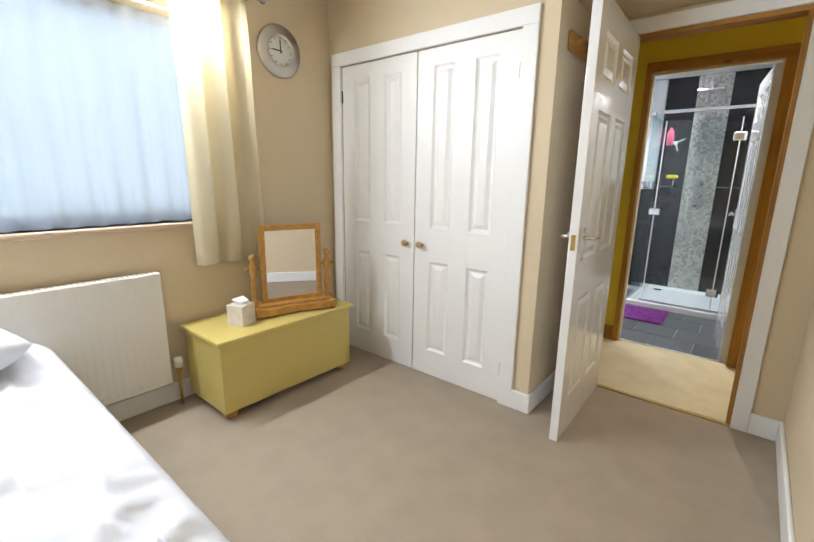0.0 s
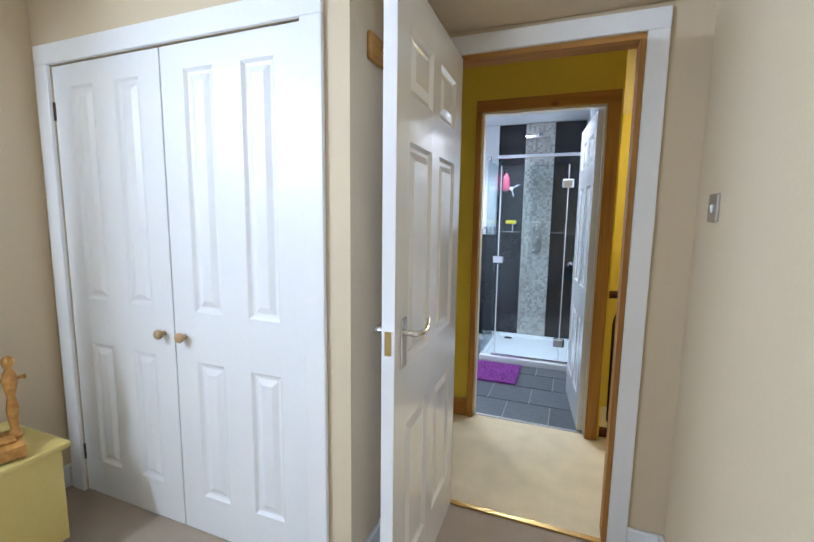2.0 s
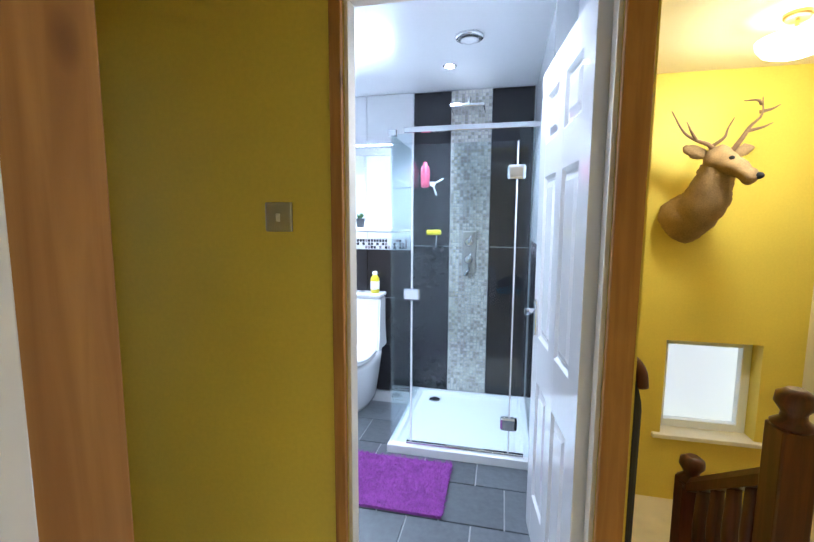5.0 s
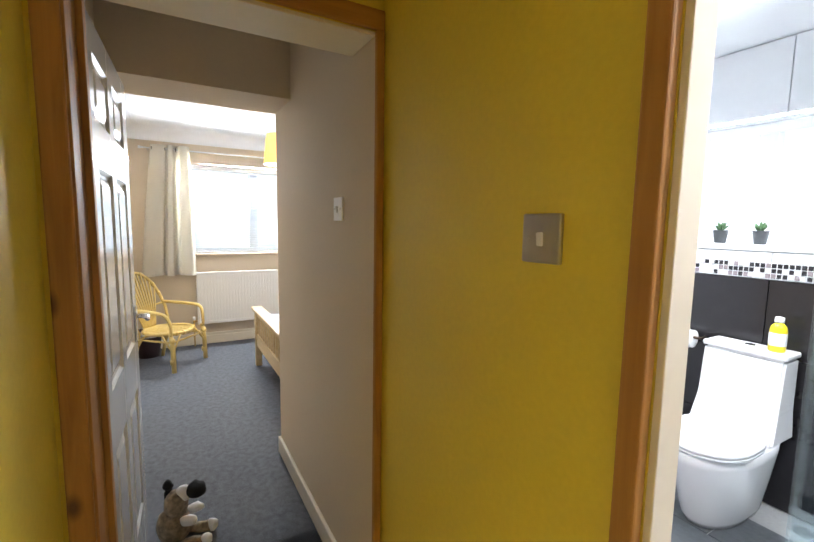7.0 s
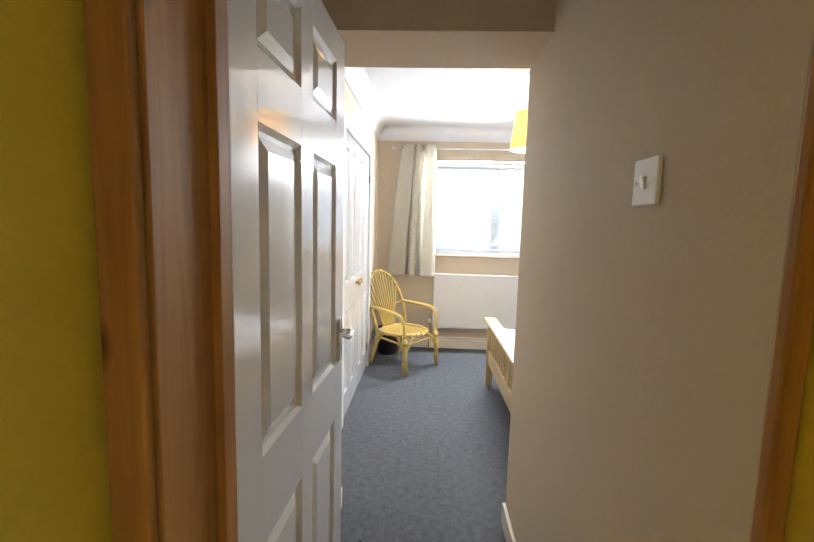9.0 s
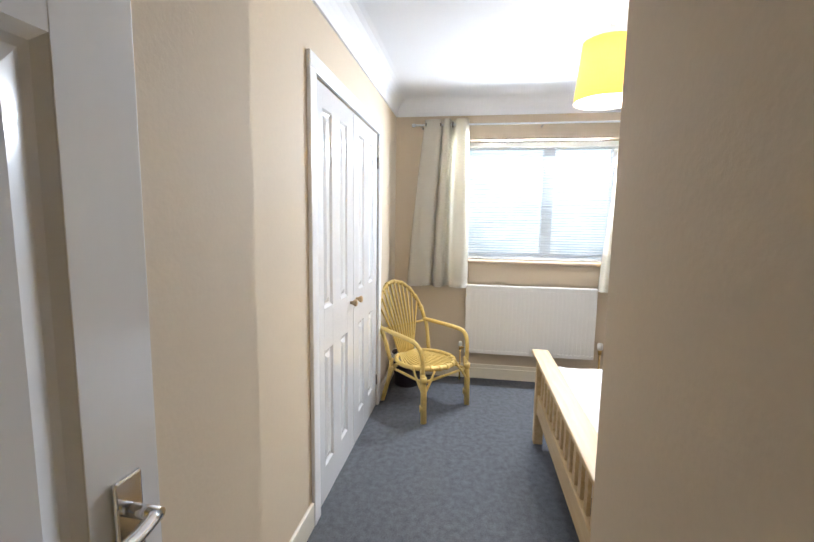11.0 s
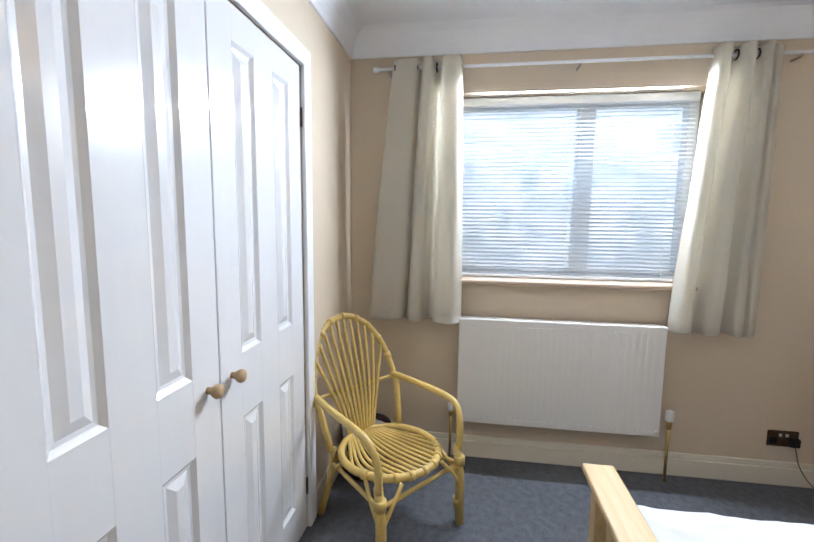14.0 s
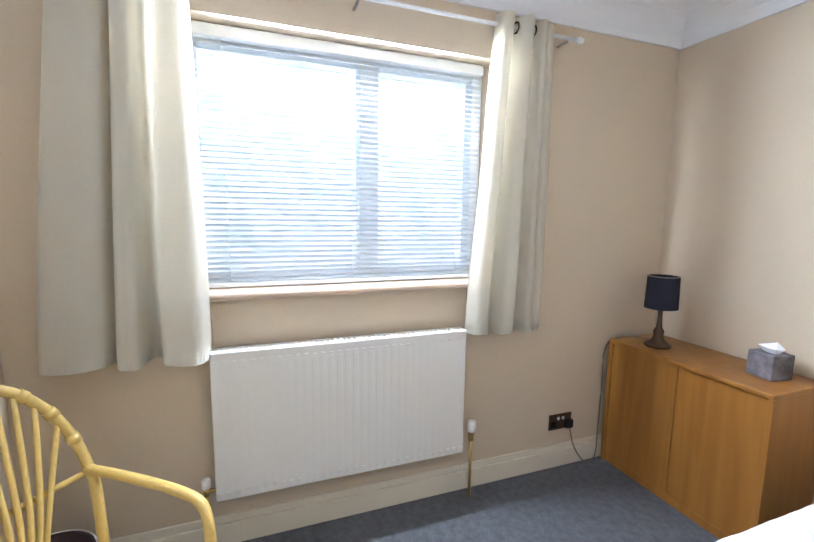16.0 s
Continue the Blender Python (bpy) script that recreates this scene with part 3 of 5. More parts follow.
def wardrobe_door(x0, x1, y, face, h, knob_side, group, kz=0.85):
    """One leaf of a fitted wardrobe, front towards face (+1 or -1 along y)."""
    w = x1 - x0
    top = thing("wardrobe_door", pose(x0, y, 0.0), "closed white four-panel wardrobe door with a small turned wooden knob", "wardrobe door", group)
    panel_leaf(top, w, h, 0.034, FOUR, M_GLOSS if face > 0 else M_GLOSSW, stile=0.115, mid=0.13)
    kx = w - 0.055 if knob_side > 0 else 0.055
    bm = bmesh.new()
    lathe(bm, [(0.010, 0.0), (0.010, 0.012), (0.017, 0.02), (0.021, 0.03), (0.018, 0.038), (0.006, 0.042)], (0, 0, 0), 16, "y")
    bm.transform(Matrix.Translation((kx, face * 0.017, kz)) @ (Matrix() if face > 0 else pose(0, 0, 0, 0, 0, 180)))
    part("knob", bm, M_KNOB, top, "small turned pale wood knob")
    hx = 0.0 if knob_side > 0 else w
    for z in (0.20, 1.77):
        part("hinge", tube(bmesh.new(), [(hx, face * 0.019, z - 0.038), (hx, face * 0.019, z + 0.038)], 0.006, 8), M_DARKMETAL, top, "dark metal butt hinge")
    return top


wardrobe_door(-2.047, -1.411, 2.530, -1, 1.955, 1, "wardrobe doors of the first bedroom")
wardrobe_door(-1.404, -0.768, 2.530, -1, 1.955, -1, "wardrobe doors of the first bedroom")
wardrobe_door(-4.752, -4.153, 3.022, 1, 1.965, 1, "wardrobe doors of the second bedroom", 0.905)
wardrobe_door(-4.147, -3.548, 3.022, 1, 1.965, -1, "wardrobe doors of the second bedroom", 0.905)

# ---- windows ----


def upvc_window(name, m, w, h, mullions, label, bar=0.055):
    """Frame in the x-z plane, from (0, 0); mullions are places along x."""
    top = thing(name, m, label, "window", kind="structure")
    for dims in ((0, bar, 0, h), (w - bar, w, 0, h), (bar, w - bar, 0, bar), (bar, w - bar, h - bar, h)):
        part("window_frame", made(dims[0], dims[1], -0.035, 0.035, dims[2], dims[3], bevel=0.005), M_UPVC, top)
    xs = [bar, *mullions, w - bar]
    for x in mullions:
        part("mullion", made(x - 0.045, x + 0.045, -0.035, 0.035, bar, h - bar, bevel=0.005), M_UPVC, top)
    for a, b in zip(xs, xs[1:]):
        pane = part("pane", made(a, b, -0.004, 0.004, bar, h - bar), M_GLASS, top)
        pane.visible_shadow = False
    return top


upvc_window("window_1", pose(-2.35, WIN1[0], WIN1[2], 0, 0, 90), WIN1[1] - WIN1[0], 1.05, [0.62], "white plastic-framed bedroom window")
upvc_window("window_2", pose(-5.64, WIN2[0], WIN2[2], 0, 0, 90), WIN2[1] - WIN2[0], 1.0, [0.74], "white plastic-framed bedroom window")
upvc_window("window_3", pose(BATHWIN[0], 6.24, BATHWIN[2]), BATHWIN[1] - BATHWIN[0], 0.64, [0.53], "white plastic-framed frosted bathroom window")
upvc_window("window_4", pose(1.14, 6.36, -0.18), 0.61, 0.71, [], "small white-framed stair window", 0.06)
structure("window_sill_1", made(-2.36, -2.13, WIN1[0] - 0.05, WIN1[1] + 0.05, 0.972, 1.0, bevel=0.008), M_SILL, "pale wooden window board")
structure("window_sill_2", made(-5.66, -5.42, WIN2[0] - 0.04, WIN2[1] + 0.04, 1.025, 1.05, bevel=0.008), M_SILL, "pale wooden window board")
structure("window_sill_3", made(BATHWIN[0], BATHWIN[1], 6.06, 6.24, 1.30, 1.332, bevel=0.004), M_ACRYLIC, "white bathroom window board")
structure("window_sill_4", made(1.08, 1.82, 6.16, 6.36, -0.21, -0.178, bevel=0.006), M_CREAMGLOSS, "cream stair window board")
solid("backdrop_garden_1", made(-3.05, -3.0, -2.2, 2.4, 0.2, 3.4), M_SKY1, "bright hazy garden light beyond the window", "backdrop", kind="structure")
solid("backdrop_garden_2", made(-8.4, -8.3, 1.2, 7.5, -0.8, 4.4), M_SKY2, "bright hazy foliage beyond the window", "backdrop", kind="structure")
solid("backdrop_bathroom", made(-1.95, -0.7, 6.50, 6.52, 1.1, 2.2), M_SKYB, "bright frosted daylight", "backdrop", kind="structure")
solid("backdrop_stairs", made(0.9, 2.0, 6.60, 6.62, -0.5, 0.9), M_SKYS, "bright overcast daylight", "backdrop", kind="structure")

# ---- soft furnishing helpers ----


def drape(path_lo, path_hi, z0, z1, folds, depth, nz=18, nu=140, flare=0.0, seed=0):
    """A pleated cloth hung between two lines; path_lo and path_hi are the ends at hem and heading."""
    bm = bmesh.new()
    lo0, lo1, hi0, hi1 = (Vector((*p, 0)) for p in (*path_lo, *path_hi))
    rnd = random.Random(seed)
    ph = [rnd.uniform(-0.5, 0.5) for _ in range(folds + 2)]
    rows = []
    for j in range(nz + 1):
        v = j / nz
        ease = v ** 1.4
        a, b = lo0.lerp(hi0, ease), lo1.lerp(hi1, ease)
        side = (b - a).normalized().cross(Vector((0, 0, 1)))
        row = []
        for i in range(nu + 1):
            u = i / nu
            k = u * folds
            f = math.sin(2 * math.pi * k + ph[int(k)] * math.sin(math.pi * (k % 1)) * 1.6)
            f = math.copysign(abs(f) ** 0.7, f)
            amp = depth * (0.55 + 0.45 * (1 - v)) * (1 + 0.3 * ph[int(k)])
            p = a.lerp(b, u) + side * (amp * f + flare * (1 - v) * math.sin(u * 3))
            row.append(bm.verts.new((p.x, p.y, z0 + (z1 - z0) * v + 0.006 * math.sin(7 * u + ph[int(k)]) * (1 - v))))
        rows.append(row)
    for r, s in zip(rows, rows[1:]):
        for i in range(nu):
            bm.faces.new((r[i], r[i + 1], s[i + 1], s[i])).smooth = True
    g = bmesh.ops.solidify(bm, geom=bm.faces[:], thickness=0.003)
    return bm


def eyelet_drape(lo, hi, z0, z1, x, folds, nz=20):
    """A curtain hung from eyelets: broad flat faces and sharp returns; folds are rows of share along the width and depth into the room."""
    bm = bmesh.new()
    prof = smooth_path([(u, d, 0) for u, d in folds], 7)
    rows = []
    for j in range(nz + 1):
        v = j / nz
        e = v ** 1.2
        a, b = lo[0] + (hi[0] - lo[0]) * e, lo[1] + (hi[1] - lo[1]) * e
        row = []
        for p in prof:
            sway = 0.008 * noise.noise(Vector((p.x * 5, v * 2.5, z0 + lo[0])))
            row.append(bm.verts.new((x + p.y * (1.0 - 0.25 * v) + sway, a + (b - a) * p.x + 0.5 * sway, z0 + (z1 - z0) * v + 0.012 * (1 - v) * noise.noise(Vector((p.x * 4, 3, lo[0]))))))
        rows.append(row)
    for r, q in zip(rows, rows[1:]):
        for k in range(len(r) - 1):
            bm.faces.new((r[k], r[k + 1], q[k + 1], q[k])).smooth = True
    bmesh.ops.solidify(bm, geom=bm.faces[:], thickness=0.003)
    return bm


def rumpled(x0, x1, y0, y1, top, drop, nx=70, ny=50, height=0.03, seed=3, rounding=0.07):
    """Bedding over a mattress: a soft-edged top with creases, and sides that fall by drop."""
    bm = bmesh.new()
    grid = []
    for i in range(nx + 1):
        row = []
        for j in range(ny + 1):
            x, y = x0 + (x1 - x0) * i / nx, y0 + (y1 - y0) * j / ny
            e = min(x - x0, x1 - x, y - y0, y1 - y)
            z = top - (rounding * (1 - min(e / rounding, 1)) ** 2 if e < rounding else 0)
            p = Vector((x * 3.1 + seed, y * 3.1, seed * 1.7))
            ridge = 1 - abs(noise.noise(p * 1.3)) * 2
            ridge2 = 1 - abs(noise.noise(p * 3.0 + Vector((5, 2, 1)))) * 2
            crease = 1 - abs(noise.noise(Vector((p.x * 1.6 + p.y * 2.4, p.y * 5.5 - p.x * 2.2, seed)))) * 2
            z += height * 0.28 * max(crease, 0) ** 6 * min(e / 0.12, 1) * max(0.0, 0.5 + noise.noise(p * 0.9))
            z += height * (0.5 * max(ridge, 0) ** 3 + 0.35 * max(ridge2, 0) ** 4 + 0.5 * noise.noise(p * 0.6)) * min(e / 0.12, 1)
            row.append(bm.verts.new((x, y, z)))
        grid.append(row)
    for i in range(nx):
        for j in range(ny):
            bm.faces.new((grid[i][j], grid[i + 1][j], grid[i + 1][j + 1], grid[i][j + 1])).smooth = True
    rim = [grid[i][0] for i in range(nx + 1)] + [grid[nx][j] for j in range(1, ny + 1)] + [grid[i][ny] for i in range(nx - 1, -1, -1)] + [grid[0][j] for j in range(ny - 1, 0, -1)]
    low = []
    for k, v in enumerate(rim):
        w = 0.012 * math.sin(k * 0.55) + 0.008 * math.sin(k * 1.3 + 1)
        cx, cy = v.co.x - (x0 + x1) / 2, v.co.y - (y0 + y1) / 2
        ox = math.copysign(w, cx) if abs(abs(cx) - (x1 - x0) / 2) < 1e-4 else 0
        oy = math.copysign(w, cy) if abs(abs(cy) - (y1 - y0) / 2) < 1e-4 else 0
        low.append(bm.verts.new((v.co.x + ox, v.co.y + oy, top - drop)))
    n = len(rim)
    for k in range(n):
        bm.faces.new((rim[k], low[k], low[(k + 1) % n], rim[(k + 1) % n])).smooth = True
    bm.faces.new(low[::-1])
    return bm


def pillow_mesh(w, l, h):
    bm = bmesh.new()
    n = 16
    rows = {}
    for s in (1, -1):
        for i in range(n + 1):
            for j in range(n + 1):
                u, v = i / n * 2 - 1, j / n * 2 - 1
                if s < 0 and (i in (0, n) or j in (0, n)):
                    rows[s, i, j] = rows[1, i, j]
                    continue
                z = s * h / 2 * max((1 - u ** 4) * (1 - v ** 4), 0) ** 0.6
                pinch = 1 - 0.06 * (u * u * v * v)
                rows[s, i, j] = bm.verts.new((u * w / 2 * pinch, v * l / 2 * pinch, z + 0.006 * noise.noise(Vector((u * 3, v * 3, s)))))
        for i in range(n):
            for j in range(n):
                bm.faces.new([rows[s, i, j], rows[s, i + 1, j], rows[s, i + 1, j + 1], rows[s, i, j + 1]]).smooth = True
    return bm


def ellipsoid(bm, c, r, seg=16, m=None):
    g = bmesh.new()
    bmesh.ops.create_uvsphere(g, u_segments=seg, v_segments=seg * 2 // 3, radius=1)
    for f in g.faces:
        f.smooth = True
    join(bm, g, Matrix.Translation(c) @ (m or Matrix()) @ Matrix.Diagonal((*r, 1)))


def radiator(m, w, h, label):
    """Panel radiator; x along the wall, y out of the wall, z from the bottom edge."""
    top = thing("radiator", m, label, "radiator")
    bm = bmesh.new()
    n = int(w / 0.033)
    box(bm, 0, w, 0.085, 0.095, 0, h, bevel=0.004)
    front = part("front_panel", bm, M_RAD, top)
    bm = bmesh.new()
    for k in range(n):
        x = (k + 0.5) * w / n
        box(bm, x - 0.0105, x + 0.0105, 0.094, 0.0956, 0.035, h - 0.05, bevel=0.0012)
    part("pressed_rib", bm, M_RAD, front, kind="stuff")
    part("back_panel", made(0, w, 0.03, 0.042, 0, h, bevel=0.004), M_RAD, top)
    for x in (0, w - 0.006):
        part("side_cover", made(x, x + 0.006, 0.03, 0.093, 0.01, h, bevel=0.002), M_RAD, top)
    bm = bmesh.new()
    box(bm, 0.004, w - 0.004, 0.03, 0.098, h - 0.012, h - 0.004)
    for k in range(int(w / 0.022)):
        box(bm, 0.012 + k * 0.022, 0.026 + k * 0.022, 0.045, 0.082, h - 0.005, h + 0.001)
    part("grille", bm, M_RAD, top)
    bm = bmesh.new()
    for k in range(n):
        x = (k + 0.5) * w / n
        box(bm, x - 0.008, x + 0.008, 0.094, 0.1005, 0.018, 0.034, bevel=0.001)
        box(bm, x - 0.008, x + 0.008, 0.094, 0.0985, h - 0.045, h - 0.036, bevel=0.001)
    part("pressed_edge", bm, M_RAD, top, kind="stuff")
    for x in (0.12, w - 0.12):
        part("bracket", made(x - 0.015, x + 0.015, 0.0, 0.032, 0.05, h - 0.05), M_RAD, top)
    return top


def valve(at, floor_z=0.0):
    top = thing("radiator_valve", Matrix.Translation(at), "white thermostatic valve on a copper tail pipe", "valve")
    part("valve_head", lathe(bmesh.new(), [(0.012, 0.0), (0.021, 0.006), (0.023, 0.03), (0.021, 0.055), (0.012, 0.06)]), M_RAD, top)
    part("valve_body", lathe(bmesh.new(), [(0.011, -0.04), (0.014, -0.03), (0.014, -0.005), (0.012, 0.0)]), M_BRASS, top, "brass valve body")
    part("pipe", tube(bmesh.new(), [(0, 0, -0.04), (0, 0, floor_z - at[2])], 0.0075), M_BRASS, top, "bare copper pipe")


def switch(m, label, mat, rocker):
    """A wall switch in the x-z plane, front towards -y."""
    top = thing("light_switch", m, label, "switch")
    part("face_plate", made(-0.043, 0.043, -0.009, 0, -0.043, 0.043, bevel=0.003), mat, top)
    bm = bmesh.new()
    g = bmesh.new()
    box(g, -0.006, 0.006, -0.014, -0.006, -0.012, 0.012, bevel=0.002)
    join(bm, g, pose(0, 0, 0, 8, 0, 0))
    part("rocker", bm, rocker, top)
    for x in (-0.03, 0.03):
        part("screw", tube(bmesh.new(), [(x, -0.008, 0), (x, -0.0105, 0)], 0.0035, 10), M_STEEL, top)


switch(pose(0.48, 2.875, 1.378, 0, 0, -90), "brushed steel light switch on the beige wall", M_STEEL, M_GLOSSW)
switch(pose(-0.695, 4.0, 1.384), "bronze-grey metal light switch on the yellow wall", M_STEEL, M_GLOSSW)
switch(pose(-1.666, 3.985, 1.459), "white plastic light switch on the beige entry wall", M_GLOSSW, M_STEEL)

# ---- first bedroom ----
radiator(pose(-2.17, 1.28, 0.15, 0, 0, -90), 1.2, 0.61, "long white panel radiator under the window")
valve((-2.095, 1.325, 0.22))
c = thing("curtain", Matrix(), "cream pleated curtain hanging beside the window", "curtain")
FOLDS_1 = ((0.0, -0.02), (0.05, 0.03), (0.16, 0.045), (0.25, 0.02), (0.31, -0.03), (0.38, 0.03), (0.50, 0.04), (0.58, 0.02), (0.63, -0.03), (0.70, 0.03), (0.82, 0.04), (0.90, 0.01), (1.0, -0.02))
part("cloth", eyelet_drape((1.475, 1.90), (1.455, 1.86), 0.775, 2.20, -2.075, FOLDS_1), M_CURTAIN1, c)
part("heading_tape", made(-2.10, -2.085, 1.48, 1.85, 2.15, 2.2), M_CURTAIN1, c)
c = thing("curtain_pole", Matrix(), "slim pale metal curtain pole above the window", "curtain pole")
part("pole", tube(bmesh.new(), [(-2.09, -0.6, 2.205), (-2.09, 1.95, 2.205)], 0.009), M_STEEL, c)
part("finial", lathe(bmesh.new(), [(0.009, 0), (0.016, 0.012), (0.014, 0.03), (0.004, 0.04)], (-2.09, 1.95, 2.205), 14, "y"), M_STEEL, c)
part("bracket", tube(bmesh.new(), [(-2.17, 1.90, 2.205), (-2.09, 1.90, 2.205)], 0.007), M_STEEL, c)
sheer = thing("net_curtain", Matrix(), "sheer white net curtain across the window", "net curtain")
M_NET = glass("white_net")
nt = M_NET.node_tree
for n in list(nt.nodes):
    if n.bl_idname in ("ShaderNodeBsdfGlossy", "ShaderNodeLayerWeight", "ShaderNodeMapRange"):
        nt.nodes.remove(n)
tl = nt.nodes.new("ShaderNodeBsdfTranslucent")
tl.inputs[0].default_value = (0.9, 0.93, 1.0, 1)
mx = nt.nodes["Mix Shader"]
mx.inputs[0].default_value = 0.78
nt.links.new(tl.outputs[0], mx.inputs[2])
part("cloth", drape(((-2.25, WIN1[0] + 0.02), (-2.25, WIN1[1] - 0.01)), ((-2.25, WIN1[0] + 0.02), (-2.25, WIN1[1] - 0.01)), 1.003, 2.03, 17, 0.018, nu=260, seed=9), M_NET, sheer)

clock = thing("wall_clock", pose(-2.17, 2.11, 1.985, 0, 0, 90), "round brushed-steel wall clock with a pale dial", "clock")
part("rim", (lambda b: (b.transform(pose(0, 0, 0, 0, 0, 180)), b)[1])(lathe(bmesh.new(), [(0.148, 0.0), (0.15, 0.012), (0.142, 0.026), (0.10, 0.020), (0.088, 0.030), (0.084, 0.018), (0.01, 0.017)], (0, 0, 0), 48, "y")), M_STEEL, clock)
part("dial", (lambda b: (b.transform(pose(0, 0, 0, 0, 0, 180)), b)[1])(lathe(bmesh.new(), [(0.083, 0.016), (0.083, 0.021), (0.001, 0.0212)], (0, 0, 0), 40, "y")), M_FACE, clock, "pale clock dial")
for ang, ln, wd in ((-3, 0.062, 0.0035), (-88, 0.06, 0.003)):
    bm = made(-wd, wd, -0.026, -0.0245, -0.012, ln)
    bm.transform(pose(0, 0, 0, 0, ang, 0))
    part("pointer", bm, M_BLACK, clock, "black clock pointer")
for k in range(12):
    bm = made(-0.002, 0.002, -0.0235, -0.022, 0.068, 0.078)
    bm.transform(pose(0, 0, 0, 0, k * 30, 0))
    part("hour_mark", bm, M_BLACK, clock)

chest = thing("blanket_chest", Matrix(), "yellow painted wooden blanket chest on bun feet", "chest")
part("body", made(-2.12, -1.728, 1.385, 2.25, 0.045, 0.425, bevel=0.004), M_CHEST, chest)
part("lid", made(-2.135, -1.708, 1.365, 2.275, 0.425, 0.448, bevel=0.006), M_CHEST, chest)
for x in (-2.07, -1.775):
    for y in (1.435, 2.20):
        part("bun_foot", lathe(bmesh.new(), [(0.022, 0.0), (0.036, 0.01), (0.038, 0.025), (0.026, 0.045)], (x, y, 0)), M_HONEY, chest, "turned pine bun foot")

mir = thing("dressing_mirror", pose(-1.90, 1.945, 0.448, 0, 0, 72), "swing dressing mirror in honey pine on a shaped base", "mirror")
bm = bmesh.new()
outline = [(-0.24, -0.10), (-0.17, -0.115), (-0.08, -0.095), (0, -0.088), (0.08, -0.095), (0.17, -0.115), (0.24, -0.10), (0.24, 0.06), (-0.24, 0.06)]
lo = [bm.verts.new((x, y, 0.012)) for x, y in outline]
hi = [bm.verts.new((x, y, 0.05)) for x, y in outline]
bm.faces.new(lo)
bm.faces.new(hi)
for k in range(len(lo)):
    bm.faces.new((lo[k], lo[(k + 1) % len(lo)], hi[(k + 1) % len(lo)], hi[k]))
part("base", bm, M_HONEY, mir)
part("plinth", made(-0.22, 0.22, -0.06, 0.05, 0.05, 0.064, bevel=0.006), M_HONEY, mir)
for x in (-0.225, 0.225):
    for y in (-0.09, 0.05):
        part("bun_foot", lathe(bmesh.new(), [(0.012, 0), (0.018, 0.006), (0.012, 0.012)], (x, y, 0), 12), M_HONEY, mir)
    part("post", lathe(bmesh.new(), [(0.022, 0.05), (0.022, 0.07), (0.012, 0.085), (0.016, 0.12), (0.020, 0.16), (0.012, 0.21), (0.018, 0.235), (0.024, 0.27), (0.018, 0.30), (0.010, 0.315), (0.020, 0.335), (0.016, 0.355), (0.004, 0.365)], (x, 0, 0), 16), M_HONEY, mir, "turned pine post")
    s = 1 if x > 0 else -1
    part("pivot_knob", tube(bmesh.new(), [(x - s * 0.045, 0, 0.275), (x + s * 0.035, 0, 0.275), (x + s * 0.045, 0, 0.275)], [0.006, 0.006, 0.011]), M_HONEY, mir)
tilt = pose(0, 0, 0.29, 0.5, 0, 0)
for dims in ((-0.185, -0.152, -0.235, 0.235), (0.152, 0.185, -0.235, 0.235), (-0.152, 0.152, -0.235, -0.202), (-0.152, 0.152, 0.202, 0.235)):
    bm = made(dims[0], dims[1], -0.012, 0.012, dims[2], dims[3], bevel=0.004)
    bm.transform(tilt)
    part("frame", bm, M_HONEY, mir)
bm = made(-0.153, 0.153, -0.004, 0.008, -0.203, 0.203)
bm.transform(tilt)
part("mirror_glass", bm, M_MIRROR, mir, "silvered mirror glass")


def tissue_box(m, mat, label, s=0.115, h=0.12, tuft=True):
    top = thing("tissue_box", m, label, "tissue box")
    part("carton", made(-s / 2, s / 2, -s / 2, s / 2, 0, h, bevel=0.003), mat, top)
    bm = bmesh.new()
    n = 9
    base = [bm.verts.new((0.03 * math.cos(k * 2 * math.pi / n), 0.018 * math.sin(k * 2 * math.pi / n), h)) for k in range(n)]
    mid = [bm.verts.new((0.042 * math.cos(k * 2 * math.pi / n) * (1 + 0.3 * (k % 2)), 0.03 * math.sin(k * 2 * math.pi / n), h + 0.02)) for k in range(n)]
    tip = bm.verts.new((0.012, 0.01, h + 0.045))
    for k in range(n):
        bm.faces.new((base[k], base[(k + 1) % n], mid[(k + 1) % n], mid[k]))
        bm.faces.new((mid[k], mid[(k + 1) % n], tip))
    part("tissue", bm, M_PAPER, top, "crumpled white tissue")


tissue_box(pose(-1.895, 1.60, 0.448, 0, 0, 20), M_BOX, "pale cube tissue box on the yellow chest", 0.105, 0.115)

bed = thing("bed", Matrix(), "made double bed with white rumpled bedding by the radiator", "bed")
part("divan_base", made(-2.02, -0.24, -0.52, 0.70, 0.04, 0.30, bevel=0.02), M_SHEET, bed)
part("mattress", made(-2.03, -0.22, -0.54, 0.72, 0.30, 0.46, bevel=0.03), M_SHEET, bed)
for x in (-1.9, -0.4):
    for y in (-0.4, 0.6):
        part("leg", tube(bmesh.new(), [(x, y, 0), (x, y, 0.05)], 0.025), M_BLACK, bed)
solid("duvet", rumpled(-2.06, -0.17, -0.58, 0.825, 0.535, 0.44, nx=100, ny=80, height=0.075, seed=3), M_SHEET, "white cotton duvet with soft creases, spread over the bed", "duvet")
p = solid("pillow", pillow_mesh(0.46, 0.68, 0.17), M_SHEET, "plump white pillow at the window end of the bed", "pillow")
